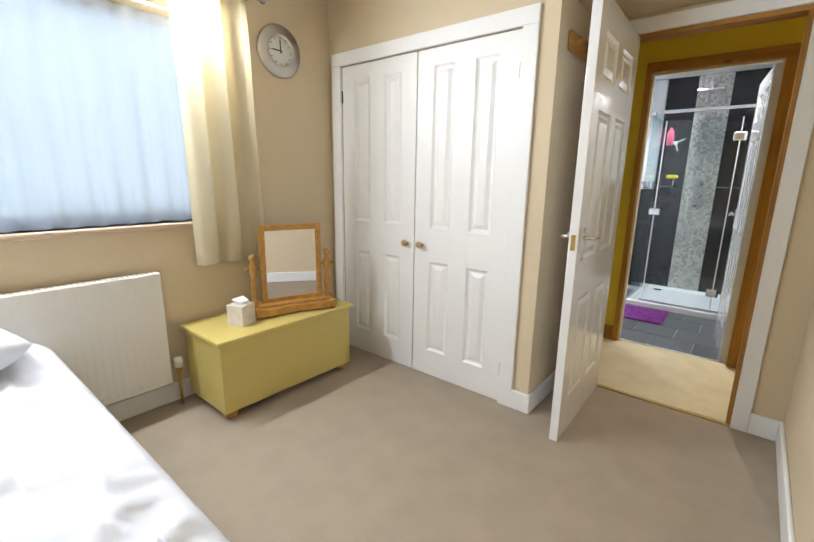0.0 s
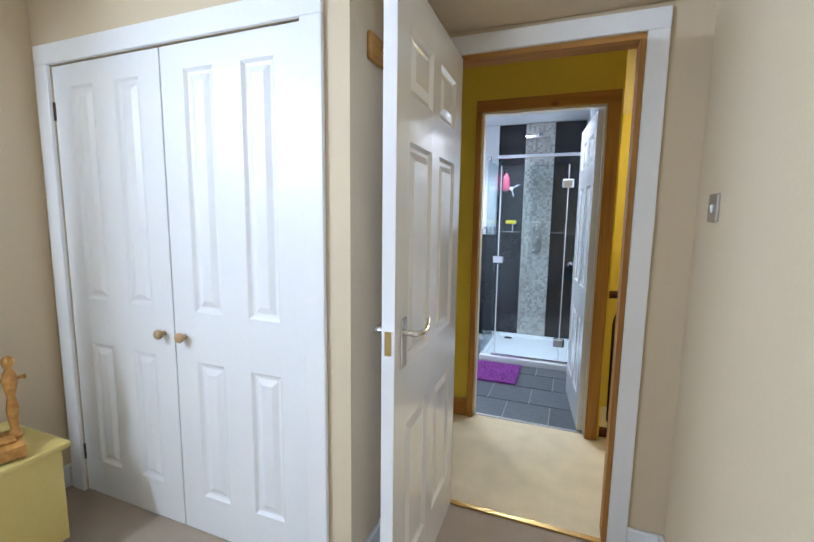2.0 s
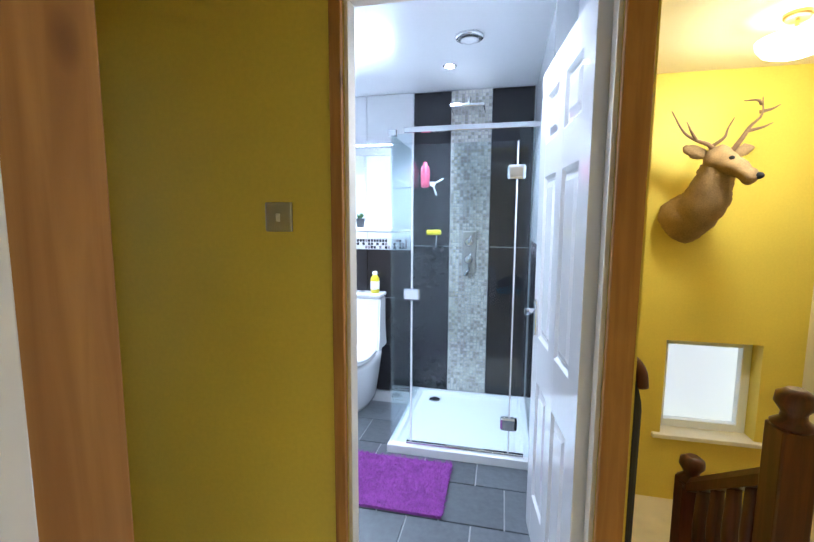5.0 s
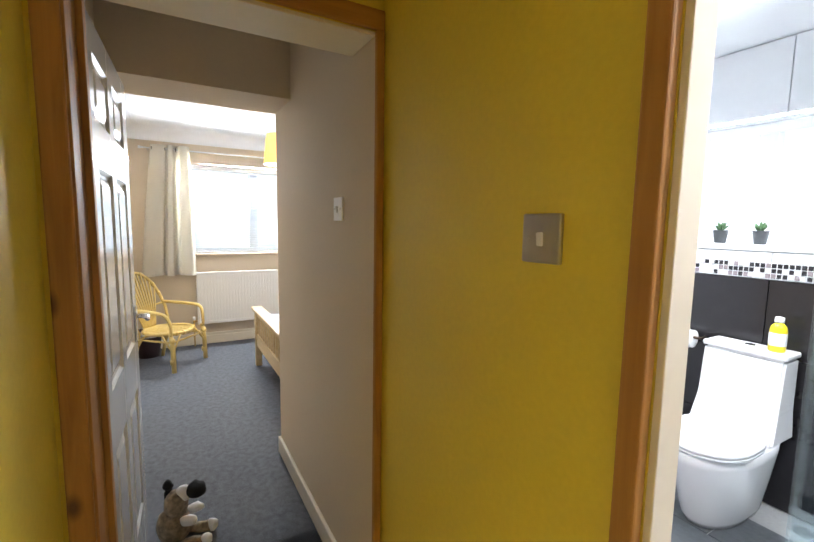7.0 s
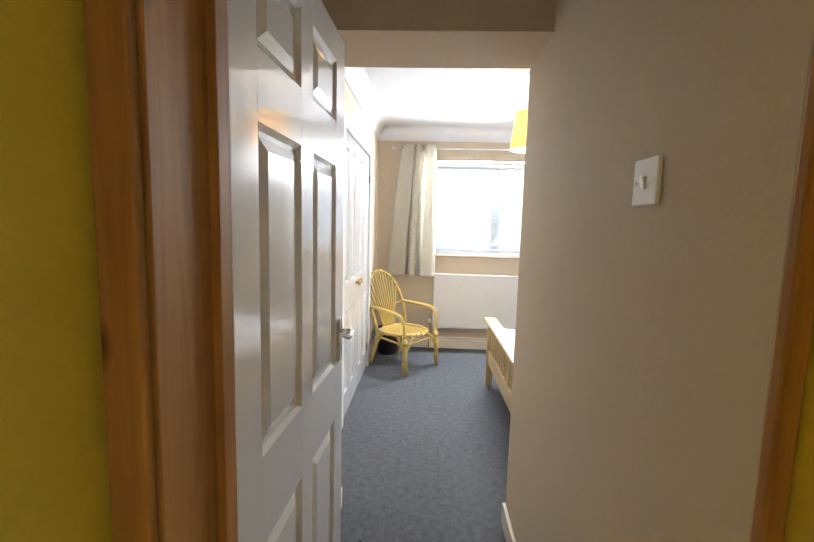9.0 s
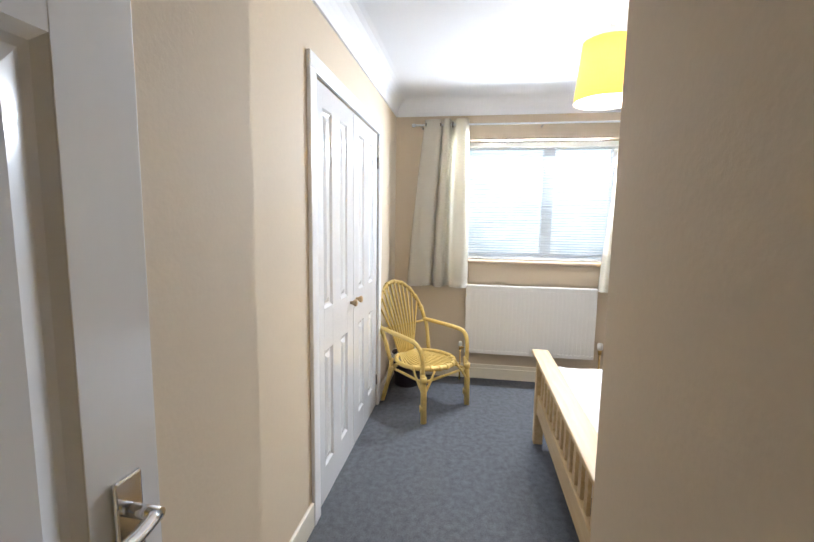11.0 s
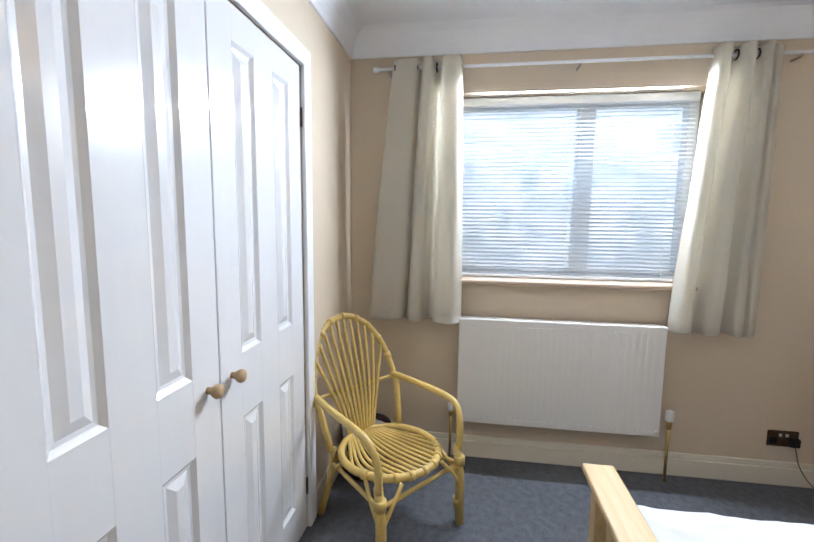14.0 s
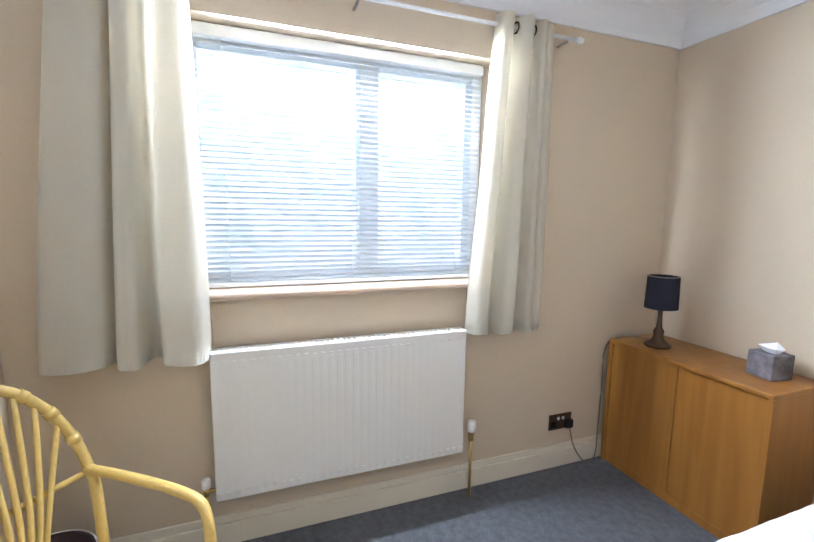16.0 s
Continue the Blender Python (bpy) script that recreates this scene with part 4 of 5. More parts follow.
p.matrix_basis = pose(-1.83, 0.36, 0.615, 4, -8, 6)
bm = bmesh.new()
ellipsoid(bm, (0, 0, 0.07), (0.28, 0.2, 0.07))
for v in bm.verts:
    v.co += 0.05 * noise.noise_vector(v.co * 7)
    v.co.z = max(v.co.z, 0.0)
q = solid("folded_clothes", bm, M_BLUE, "crumpled turquoise clothes on the carpet", "clothes")
q.matrix_basis = pose(0.05, -0.75, 0.0)
bm = bmesh.new()
ellipsoid(bm, (0, 0, 0.13), (0.26, 0.22, 0.14))
for v in bm.verts:
    v.co += 0.09 * noise.noise_vector(v.co * 6)
    v.co.z = max(v.co.z, 0.0)
q = solid("clothes_heap", bm, M_DARKBLUE, "heap of dark blue clothes on the carpet", "clothes")
q.matrix_basis = pose(0.1, -1.25, 0.0)

# recess with shelf and peg rail beside the open door
s = thing("recess_shelf", Matrix(), "deep beige shelf with a white front edge over the door recess", "shelf")
part("board", made(-0.593, 0.48, 2.64, 3.09, 2.09, 2.108), M_BEIGE, s)
part("front_edge", made(-0.593, 0.48, 2.62, 2.64, 2.075, 2.112, bevel=0.003), M_GLOSSW, s, "white painted edge strip")
s = thing("peg_rail", Matrix(), "wooden coat peg rail on the recess wall", "coat rail")
part("rail_board", made(-0.593, -0.575, 2.62, 3.05, 1.855, 1.945, bevel=0.008), M_HONEY, s)
for y in (2.70, 2.84, 2.98):
    part("peg", tube(bmesh.new(), [(-0.58, y, 1.90), (-0.54, y, 1.905), (-0.53, y, 1.915)], [0.008, 0.009, 0.013]), M_HONEY, s)

# ---- landing and stairwell ----
deer = bmesh.new()
tube(deer, smooth_path([(1.17, 6.20, 1.40), (1.20, 6.10, 1.44), (1.235, 6.00, 1.54), (1.245, 5.94, 1.66), (1.235, 5.92, 1.75)], 6), [0.165 - 0.085 * (k / 24) ** 1.3 for k in range(25)], 20)
tube(deer, smooth_path([(1.21, 5.95, 1.77), (1.25, 5.88, 1.765), (1.295, 5.81, 1.715), (1.34, 5.75, 1.66), (1.37, 5.715, 1.64)], 5), [0.05, 0.07, 0.078, 0.081, 0.082, 0.081, 0.077, 0.072, 0.066, 0.06, 0.055, 0.051, 0.048, 0.047, 0.047, 0.047, 0.048, 0.048, 0.046, 0.040, 0.024], 16)
for sx, ex in ((-1, 1.125), (1, 1.385)):
    ellipsoid(deer, (ex, 5.93, 1.825), (0.075, 0.02, 0.036), 12, pose(0, 0, 0, 0, -25 * sx, 0))
for v in deer.verts:
    v.co += 0.012 * noise.noise_vector(v.co * 34) + 0.012 * noise.noise_vector(v.co * 11)
fur_faces = len(deer.faces)
ANTLERS = (((1.225, 1.82), (1.18, 1.86), (1.11, 1.90), (1.03, 1.95), (0.97, 2.08)), ((1.20, 1.85), (1.26, 1.90), (1.29, 1.96), (1.307, 2.02)), ((1.12, 1.895), (1.075, 1.95), (1.06, 2.01)),
           ((1.32, 1.82), (1.36, 1.90), (1.41, 1.97), (1.45, 2.03), (1.462, 2.14)), ((1.45, 2.05), (1.50, 2.06), (1.556, 2.09)), ((1.39, 1.94), (1.46, 1.955), (1.526, 1.985)), ((1.458, 2.10), (1.42, 2.115), (1.363, 2.122)))
for line in ANTLERS:
    pth = smooth_path([(x, 5.92 - 0.03 * (k % 2), z) for k, (x, z) in enumerate(line)], 5)
    thick = 0.017 if len(line) == 5 else 0.012
    tube(deer, pth, [thick * (1 - 0.85 * k / len(pth)) for k in range(len(pth))], 8)
antler_faces = len(deer.faces)
ellipsoid(deer, (1.377, 5.708, 1.65), (0.024, 0.022, 0.02), 12)
for ex, ey in ((1.285, 5.775), (1.325, 5.88)):
    ellipsoid(deer, (ex - 0.02, ey + 0.01, 1.765), (0.016, 0.016, 0.013), 10)
dm = solid("mounted_stag_head", deer, M_FUR, "mounted stag head with branching antlers on the yellow wall", "trophy")
dm.data.materials.append(M_ANTLER)
dm.data.materials.append(M_BLACK)
for f in dm.data.polygons:
    f.material_index = 0 if f.index < fur_faces else 1 if f.index < antler_faces else 2

lamp_top = thing("ceiling_light", pose(1.33, 5.42, 0), "lit glass bowl ceiling light with a brass fitting", "ceiling light")
part("ceiling_rose", lathe(bmesh.new(), [(0.05, 2.37), (0.06, 2.385), (0.06, 2.40)]), M_BRASS, lamp_top)
part("stem", tube(bmesh.new(), [(0, 0, 2.28), (0, 0, 2.38)], 0.008), M_BRASS, lamp_top)
bowl = bmesh.new()
lathe(bowl, [(0.02, 2.20), (0.08, 2.205), (0.13, 2.225), (0.155, 2.26), (0.16, 2.285), (0.15, 2.283), (0.12, 2.245), (0.02, 2.22)], seg=32)
part("glass_bowl", bowl, M_BOWL, lamp_top, "glowing ribbed glass bowl")

for k in range(3):
    structure("stair_step_%d" % (k + 1), made(0.755, 2.0, 4.0 + 0.26 * k, 4.26 + 0.26 * k, -0.70, -0.175 * (k + 1), bevel=0.01), M_CARPETH, "cream carpeted stair step")
structure("trim_landing_edge", made(0.295, 0.755, 4.042, 4.064, -0.12, 0.06, bevel=0.006), M_MAHOG, "dark mahogany landing edge board")
bal = thing("stair_balustrade", Matrix(), "dark mahogany stair balustrade with turned balusters and newels", "balustrade")


def newel(x, y, z0, z1):
    part("newel_post", made(x - 0.043, x + 0.043, y - 0.043, y + 0.043, z0, z1, bevel=0.006), M_MAHOG, bal)
    part("newel_cap", lathe(bmesh.new(), [(0.045, 0.0), (0.05, 0.01), (0.03, 0.025), (0.028, 0.04), (0.045, 0.065), (0.042, 0.09), (0.02, 0.105)], (x, y, z1), 18), M_MAHOG, bal, "turned newel finial")


def sloped(name, x, w, y0, z0, y1, z1, h, bevel):
    bm = bmesh.new()
    ends = [[bm.verts.new((x + a, y, z + b)) for a, b in ((-w, 0), (w, 0), (w, h * 0.6), (w * 0.6, h), (-w * 0.6, h), (-w, h * 0.6))] for y, z in ((y0, z0), (y1, z1))]
    for k in range(6):
        bm.faces.new((ends[0][k], ends[0][(k + 1) % 6], ends[1][(k + 1) % 6], ends[1][k]))
    bm.faces.new(ends[0])
    bm.faces.new(ends[1])
    part(name, bm, M_MAHOG, bal)


newel(0.71, 4.64, -0.70, 0.355)
newel(0.71, 4.11, -0.70, 0.84)
sloped("handrail", 0.71, 0.032, 4.60, 0.33, 4.153, 0.645, 0.06, 0.01)
sloped("base_rail", 0.71, 0.028, 4.60, -0.42, 4.153, -0.105, 0.04, 0.005)
for k in range(4):
    y = 4.535 - k * 0.098
    lift = (4.60 - y) * 0.705
    part("baluster", lathe(bmesh.new(), [(0.02, -0.41), (0.022, -0.30), (0.013, -0.27), (0.024, -0.22), (0.026, -0.14), (0.015, 0.0), (0.012, 0.06), (0.02, 0.10), (0.024, 0.14), (0.026, 0.18), (0.02, 0.34)], (0.71, y, lift), 12), M_MAHOG, bal)
post = thing("coat_newel", pose(0.50, 4.98, -0.70), "dark mahogany newel post on the half landing", "newel post")
part("post", made(-0.04, 0.04, -0.04, 0.04, 0.0, 1.40, bevel=0.006), M_MAHOG, post)
part("rail_end", tube(bmesh.new(), smooth_path([(-0.205, 0.0, 1.43), (-0.08, 0.0, 1.45), (0.04, 0.0, 1.44), (0.10, 0.0, 1.38), (0.115, 0.0, 1.30)], 5), 0.032, 12), M_MAHOG, post, "curved mahogany rail end")
bm = bmesh.new()
coat_rows = []
for j in range(23):
    v = j / 22
    z = 0.72 - 1.05 * v
    half = 0.055 + 0.05 * min(v * 5, 1) - 0.015 * v
    deep = 0.06 + 0.03 * min(v * 4, 1)
    ring = []
    for k in range(40):
        a = k * math.pi / 20
        fold = 1 + (0.10 * math.sin(5 * a + 1) + 0.05 * math.sin(9 * a)) * (0.3 + v)
        ring.append(bm.verts.new((0.515 + half * fold * math.cos(a), 4.975 + deep * fold * math.sin(a), z + 0.03 * v * math.sin(3 * a))))
    coat_rows.append(ring)
for u, w in zip(coat_rows, coat_rows[1:]):
    for k in range(40):
        bm.faces.new((u[k], u[(k + 1) % 40], w[(k + 1) % 40], w[k])).smooth = True
bm.faces.new(coat_rows[0])
solid("hanging_coat", bm, M_BLACK, "long black coat hung over the mahogany newel", "coat")

# ---- bathroom ----
tray = thing("shower_tray", Matrix(), "low white shower tray with a chrome waste", "shower tray")
bm = bmesh.new()
x0, x1, y0, y1 = -0.69, 0.15, 5.16, 6.06
rings = []
for ins, z in ((0, 0.0), (0, 0.048), (0.008, 0.055), (0.045, 0.055), (0.06, 0.04), (0.09, 0.034)):
    rings.append([bm.verts.new(p) for p in ((x0 + ins, y0 + ins, z), (x1 - ins, y0 + ins, z), (x1 - ins, y1 - ins, z), (x0 + ins, y1 - ins, z))])
for u, v in zip(rings, rings[1:]):
    for k in range(4):
        bm.faces.new((u[k], u[(k + 1) % 4], v[(k + 1) % 4], v[k]))
bm.faces.new(rings[-1])
bm.faces.new(rings[0][::-1])
part("basin", bm, M_ACRYLIC, tray)
part("waste", lathe(bmesh.new(), [(0.045, 0.034), (0.045, 0.04), (0.03, 0.043), (0.002, 0.044)], (-0.52, 5.90, 0), 20), M_CHROME, tray, "round chrome waste cover")

enc = thing("shower_enclosure", Matrix(), "frameless glass shower enclosure with chrome rail and hinges", "shower enclosure")
for nm, dims in (("side_panel", (-0.675, -0.667, 5.185, 6.05, 0.058, 1.86)), ("fixed_panel", (0.02, 0.148, 5.195, 5.203, 0.058, 1.86)), ("glass_door", (-0.55, 0.012, 5.195, 5.203, 0.07, 1.80)), ("front_panel", (-0.667, -0.556, 5.195, 5.203, 0.058, 1.86))):
    pane = part(nm, made(*dims), M_SHOWER, enc)
    pane.visible_shadow = False
part("top_rail", made(-0.60, 0.15, 5.185, 5.212, 1.865, 1.895, bevel=0.004), M_CHROME, enc, "chrome top rail")
part("corner_clamp", made(-0.69, -0.645, 5.18, 5.215, 1.85, 1.885, bevel=0.004), M_CHROME, enc)
part("bottom_rail", made(-0.58, 0.10, 5.18, 5.205, 0.056, 0.072, bevel=0.004), M_CHROME, enc)
for dims in ((-0.035, 0.06, 1.60, 1.68), (-0.035, 0.06, 0.20, 0.28), (-0.60, -0.50, 0.92, 0.995)):
    part("hinge", made(dims[0], dims[1], 5.182, 5.216, dims[2], dims[3], bevel=0.014), M_CHROME, enc, "rounded chrome glass clamp")
for x in (-0.552, 0.016):
    part("seal_strip", made(x - 0.004, x + 0.004, 5.192, 5.206, 0.07, 1.80), M_ACRYLIC, enc)

head = thing("rain_shower", Matrix(), "flat square chrome rain shower head on a wall arm", "shower head")
part("arm", tube(bmesh.new(), [(-0.30, 6.06, 2.20), (-0.30, 5.80, 2.20), (-0.30, 5.78, 2.14)], 0.010), M_CHROME, head)
part("rose", made(-0.41, -0.19, 5.67, 5.89, 2.115, 2.135, bevel=0.006), M_CHROME, head)
val = thing("shower_mixer", Matrix(), "chrome shower mixer plate with two controls", "mixer")
part("plate", made(-0.345, -0.245, 6.035, 6.048, 1.00, 1.31, bevel=0.006), M_STEEL, val)
for z in (1.10, 1.23):
    part("control", tube(bmesh.new(), [(-0.295, 6.036, z), (-0.295, 6.0, z), (-0.295, 5.98, z)], [0.034, 0.030, 0.022], 20), M_CHROME, val, "round chrome control")
    part("control_lever", tube(bmesh.new(), [(-0.295, 5.985, z), (-0.275, 5.975, z + 0.05)], [0.010, 0.006], 8), M_CHROME, val)
part("outlet", tube(bmesh.new(), smooth_path([(-0.295, 6.036, 1.03), (-0.295, 5.98, 1.02), (-0.32, 5.97, 0.98)], 4), 0.011), M_CHROME, val)
tidy = solid("shower_puff", (lambda b: (lathe(b, [(0.022, -0.09), (0.032, -0.08), (0.034, 0.03), (0.03, 0.06), (0.014, 0.075), (0.014, 0.095)]), b)[1])(bmesh.new()), M_PINK, "pink and green bottle on a suction holder", "bottle")
tidy.matrix_basis = pose(-0.625, 5.98, 1.72)
hook = thing("star_hook", pose(-0.575, 6.03, 1.66), "white spoked plastic hook on the shower wall", "hook")
for a in (25, 155, 290):
    part("spoke", tube(bmesh.new(), [(0, 0, 0), (0.09 * math.cos(radians(a)), -0.02, 0.09 * math.sin(radians(a)))], 0.006), M_ACRYLIC, hook)
part("hub", tube(bmesh.new(), [(0, 0.02, 0), (0, -0.015, 0)], 0.02), M_ACRYLIC, hook)
soap = thing("soap_sponge", pose(-0.56, 6.02, 1.30), "yellow sponge with a hanging cord on the black tiles", "sponge")
part("sponge", made(-0.055, 0.055, -0.03, 0.02, -0.02, 0.02, bevel=0.012), M_BOTTLE, soap)
part("cord", tube(bmesh.new(), [(0.02, -0.005, -0.015), (0.015, -0.005, -0.12)], 0.003, 6), M_PAPER, soap)

wc = thing("toilet", pose(-1.12, 6.05, 0), "white close-coupled toilet with closed lid against the black tiles", "toilet")


def oval_loft(rows, seg=28):
    bm = bmesh.new()
    rings = []
    for z, hw, y0, y1 in rows:
        ring = []
        for k in range(seg):
            a = k * 2 * math.pi / seg
            cx, cy = math.cos(a), math.sin(a)
            e = 0.55 if cy > 0 else 0.95
            x = hw * math.copysign(abs(cx) ** e, cx)
            y = (y0 + y1) / 2 + (y1 - y0) / 2 * math.copysign(abs(cy) ** e, cy)
            ring.append(bm.verts.new((x, y, z)))
        rings.append(ring)
    for u, v in zip(rings, rings[1:]):
        for k in range(seg):
            bm.faces.new((u[k], u[(k + 1) % seg], v[(k + 1) % seg], v[k])).smooth = True
    bm.faces.new(rings[0][::-1])
    bm.faces.new(rings[-1])
    return bm


part("pan", oval_loft([(0.0, 0.115, -0.48, 0.0), (0.03, 0.125, -0.50, 0.0), (0.20, 0.155, -0.56, 0.0), (0.34, 0.178, -0.62, 0.0), (0.395, 0.182, -0.63, 0.0)]), M_CERAMIC, wc)
part("seat", oval_loft([(0.397, 0.18, -0.63, -0.19), (0.412, 0.184, -0.635, -0.19)]), M_ACRYLIC, wc)
part("lid", oval_loft([(0.414, 0.183, -0.635, -0.19), (0.432, 0.183, -0.633, -0.19), (0.442, 0.165, -0.61, -0.20)]), M_ACRYLIC, wc)
bm = bmesh.new()
lo = [bm.verts.new(c) for c in ((-0.182, -0.24, 0.395), (0.182, -0.24, 0.395), (0.182, 0, 0.395), (-0.182, 0, 0.395))]
mi = [bm.verts.new(c) for c in ((-0.172, -0.185, 0.55), (0.172, -0.185, 0.55), (0.172, 0, 0.55), (-0.172, 0, 0.55))]
hi = [bm.verts.new(c) for c in ((-0.172, -0.155, 0.80), (0.172, -0.155, 0.80), (0.172, 0, 0.80), (-0.172, 0, 0.80))]
for u, v in ((lo, mi), (mi, hi)):
    for k in range(4):
        bm.faces.new((u[k], u[(k + 1) % 4], v[(k + 1) % 4], v[k]))
bm.faces.new(lo[::-1])
bm.faces.new(hi)
bmesh.ops.bevel(bm, geom=bm.edges[:], offset=0.012, segments=2, affect="EDGES")
part("cistern", bm, M_CERAMIC, wc)
part("cistern_lid", made(-0.178, 0.178, -0.162, 0.0, 0.80, 0.828, bevel=0.008), M_CERAMIC, wc)
part("flush_button", tube(bmesh.new(), [(0.0, -0.08, 0.826), (0.0, -0.08, 0.834)], 0.022, 18), M_CHROME, wc, "chrome flush button")
bt = thing("cleaner_bottle", pose(-1.01, 5.96, 0.828), "yellow cleaning bottle with white cap on the cistern", "bottle")
part("body", lathe(bmesh.new(), [(0.03, 0.0), (0.034, 0.006), (0.034, 0.10), (0.03, 0.12), (0.016, 0.14)]), M_BOTTLE, bt)
part("label", lathe(bmesh.new(), [(0.0345, 0.03), (0.0348, 0.031), (0.0348, 0.09), (0.0345, 0.091)]), M_PAPER, bt, "white paper label")
part("cap", lathe(bmesh.new(), [(0.018, 0.14), (0.02, 0.145), (0.018, 0.165), (0.01, 0.168)]), M_ACRYLIC, bt, "white cap")
roll = thing("toilet_roll_holder", Matrix(), "chrome holder with a white paper roll on the black wall", "roll holder")
part("arm", tube(bmesh.new(), [(-1.36, 6.05, 0.80), (-1.36, 5.99, 0.80), (-1.52, 5.99, 0.80)], 0.008), M_DARKMETAL, roll)
part("roll", tube(bmesh.new(), [(-1.39, 5.99, 0.79), (-1.50, 5.99, 0.79)], 0.05, 20), M_PAPER, roll)
for k, px in enumerate((-1.53, -1.37, -1.185)):
    pot = thing("potted_succulent", pose(px, 6.13, 1.332), "small green succulent in a dark pot on the window board", "plant", "pots on the bathroom window board")
    part("pot", lathe(bmesh.new(), [(0.026, 0.0), (0.036, 0.07), (0.038, 0.072), (0.034, 0.068)], seg=16), M_POT, pot)
    bm = bmesh.new()
    rnd = random.Random(k)
    for j in range(26):
        a, e = rnd.uniform(0, 6.28), rnd.uniform(0.3, 1.4)
        l = rnd.uniform(0.03, 0.055)
        tip = Vector((math.cos(a) * math.cos(e) * l, math.sin(a) * math.cos(e) * l, 0.07 + math.sin(e) * l))
        tube(bm, [(0, 0, 0.065), tip * 0.6 + Vector((0, 0, 0.028)), tip], [0.004, 0.007, 0.001], 5)
    part("leaves", bm, M_GREEN, pot, kind="stuff")
rug = bmesh.new()
rnd = random.Random(5)
box(rug, -0.95, -0.29, 4.66, 5.10, 0.0, 0.014)
rug_top = thing("bath_mat", Matrix(), "purple shaggy bath mat on slate tiles", "bath mat")
part("backing", rug, M_RUG, rug_top)
verts, faces = [], []
for _ in range(5200):
    x, y = rnd.uniform(-0.955, -0.285), rnd.uniform(4.655, 5.105)
    a, l = rnd.uniform(0, 6.28), rnd.uniform(0.012, 0.024)
    dx, dy = math.cos(a), math.sin(a)
    i = len(verts)
    verts += [(x - dy * 0.003, y + dx * 0.003, 0.012), (x + dy * 0.003, y - dx * 0.003, 0.012), (x + dx * l, y + dy * l, 0.012 + l * 0.8)]
    faces.append((i, i + 1, i + 2))
me = bpy.data.meshes.new("pile")
me.from_pydata(verts, [], faces)
me.materials.append(M_RUG)
pile = new("shag", me)
pile.parent = rug_top
tagged(pile, kind="stuff")
dl = thing("downlight", pose(-0.403, 5.582, 2.34), "small lit recessed chrome downlight", "downlight")
part("bezel", lathe(bmesh.new(), [(0.042, -0.004), (0.045, 0.0), (0.03, 0.0), (0.03, -0.004)], seg=24), M_CHROME, dl)
part("lens", lathe(bmesh.new(), [(0.027, -0.009), (0.029, -0.005)], seg=20), M_DOWN, dl, "glowing lens")
vent = thing("ceiling_vent", pose(-0.25, 5.19, 2.34), "round white ceiling extractor vent", "vent")
part("outer_ring", lathe(bmesh.new(), [(0.075, 0.0), (0.072, -0.012), (0.05, -0.016), (0.05, 0.0)], seg=28), M_CHROME, vent)
part("cone", lathe(bmesh.new(), [(0.02, -0.03), (0.045, -0.025), (0.045, -0.02), (0.01, -0.002)], seg=24), M_ACRYLIC, vent)

# ---- second bedroom ----
radiator(pose(-5.47, 4.735, 0.25, 0, 0, -90), 1.06, 0.592, "white panel radiator under the bedroom window")
valve((-5.39, 4.785, 0.335))
lock = thing("lockshield_valve", pose(-5.40, 3.64, 0.30), "small white lockshield valve on a copper pipe", "valve")
part("valve_cap", lathe(bmesh.new(), [(0.012, 0.0), (0.016, 0.004), (0.016, 0.035), (0.010, 0.04)]), M_RAD, lock)
part("valve_body", tube(bmesh.new(), [(0, 0, -0.03), (0, 0, 0.002)], 0.012), M_BRASS, lock)
part("pipe", tube(bmesh.new(), [(0, 0, -0.03), (0, 0, -0.30)], 0.0075), M_BRASS, lock, "bare copper pipe")
part("tail", tube(bmesh.new(), [(0, 0, -0.012), (0, 0.05, -0.012)], 0.008), M_BRASS, lock)
pole = thing("curtain_pole", Matrix(), "thin white metal curtain pole with small finials", "curtain pole")
part("pole", tube(bmesh.new(), [(-5.40, 3.22, 2.165), (-5.40, 5.27, 2.165)], 0.008), M_UPVC, pole)
for y, s in ((3.22, -1), (5.27, 1)):
    part("finial", tube(bmesh.new(), [(-5.40, y, 2.165), (-5.40, y + s * 0.02, 2.165), (-5.40, y + s * 0.035, 2.165)], [0.008, 0.016, 0.012], 12), M_UPVC, pole)
for y in (3.27, 4.24, 5.22):
    part("bracket", tube(bmesh.new(), [(-5.47, y, 2.15), (-5.40, y, 2.15), (-5.40, y, 2.165)], 0.006), M_STEEL, pole)
FOLDS_L = ((0.0, 0.0), (0.04, 0.02), (0.20, 0.035), (0.36, 0.025), (0.41, -0.035), (0.45, 0.05), (0.52, 0.06), (0.57, 0.045), (0.60, -0.045), (0.68, -0.045), (0.72, 0.05), (0.85, 0.065), (0.95, 0.05), (1.0, -0.03))
FOLDS_R = ((0.0, -0.02), (0.05, 0.05), (0.16, 0.06), (0.22, 0.045), (0.30, -0.03), (0.38, 0.04), (0.48, 0.06), (0.55, 0.04), (0.60, -0.045), (0.66, -0.03), (0.71, 0.05), (0.80, 0.045), (0.84, 0.0), (0.90, 0.02), (1.0, 0.0))
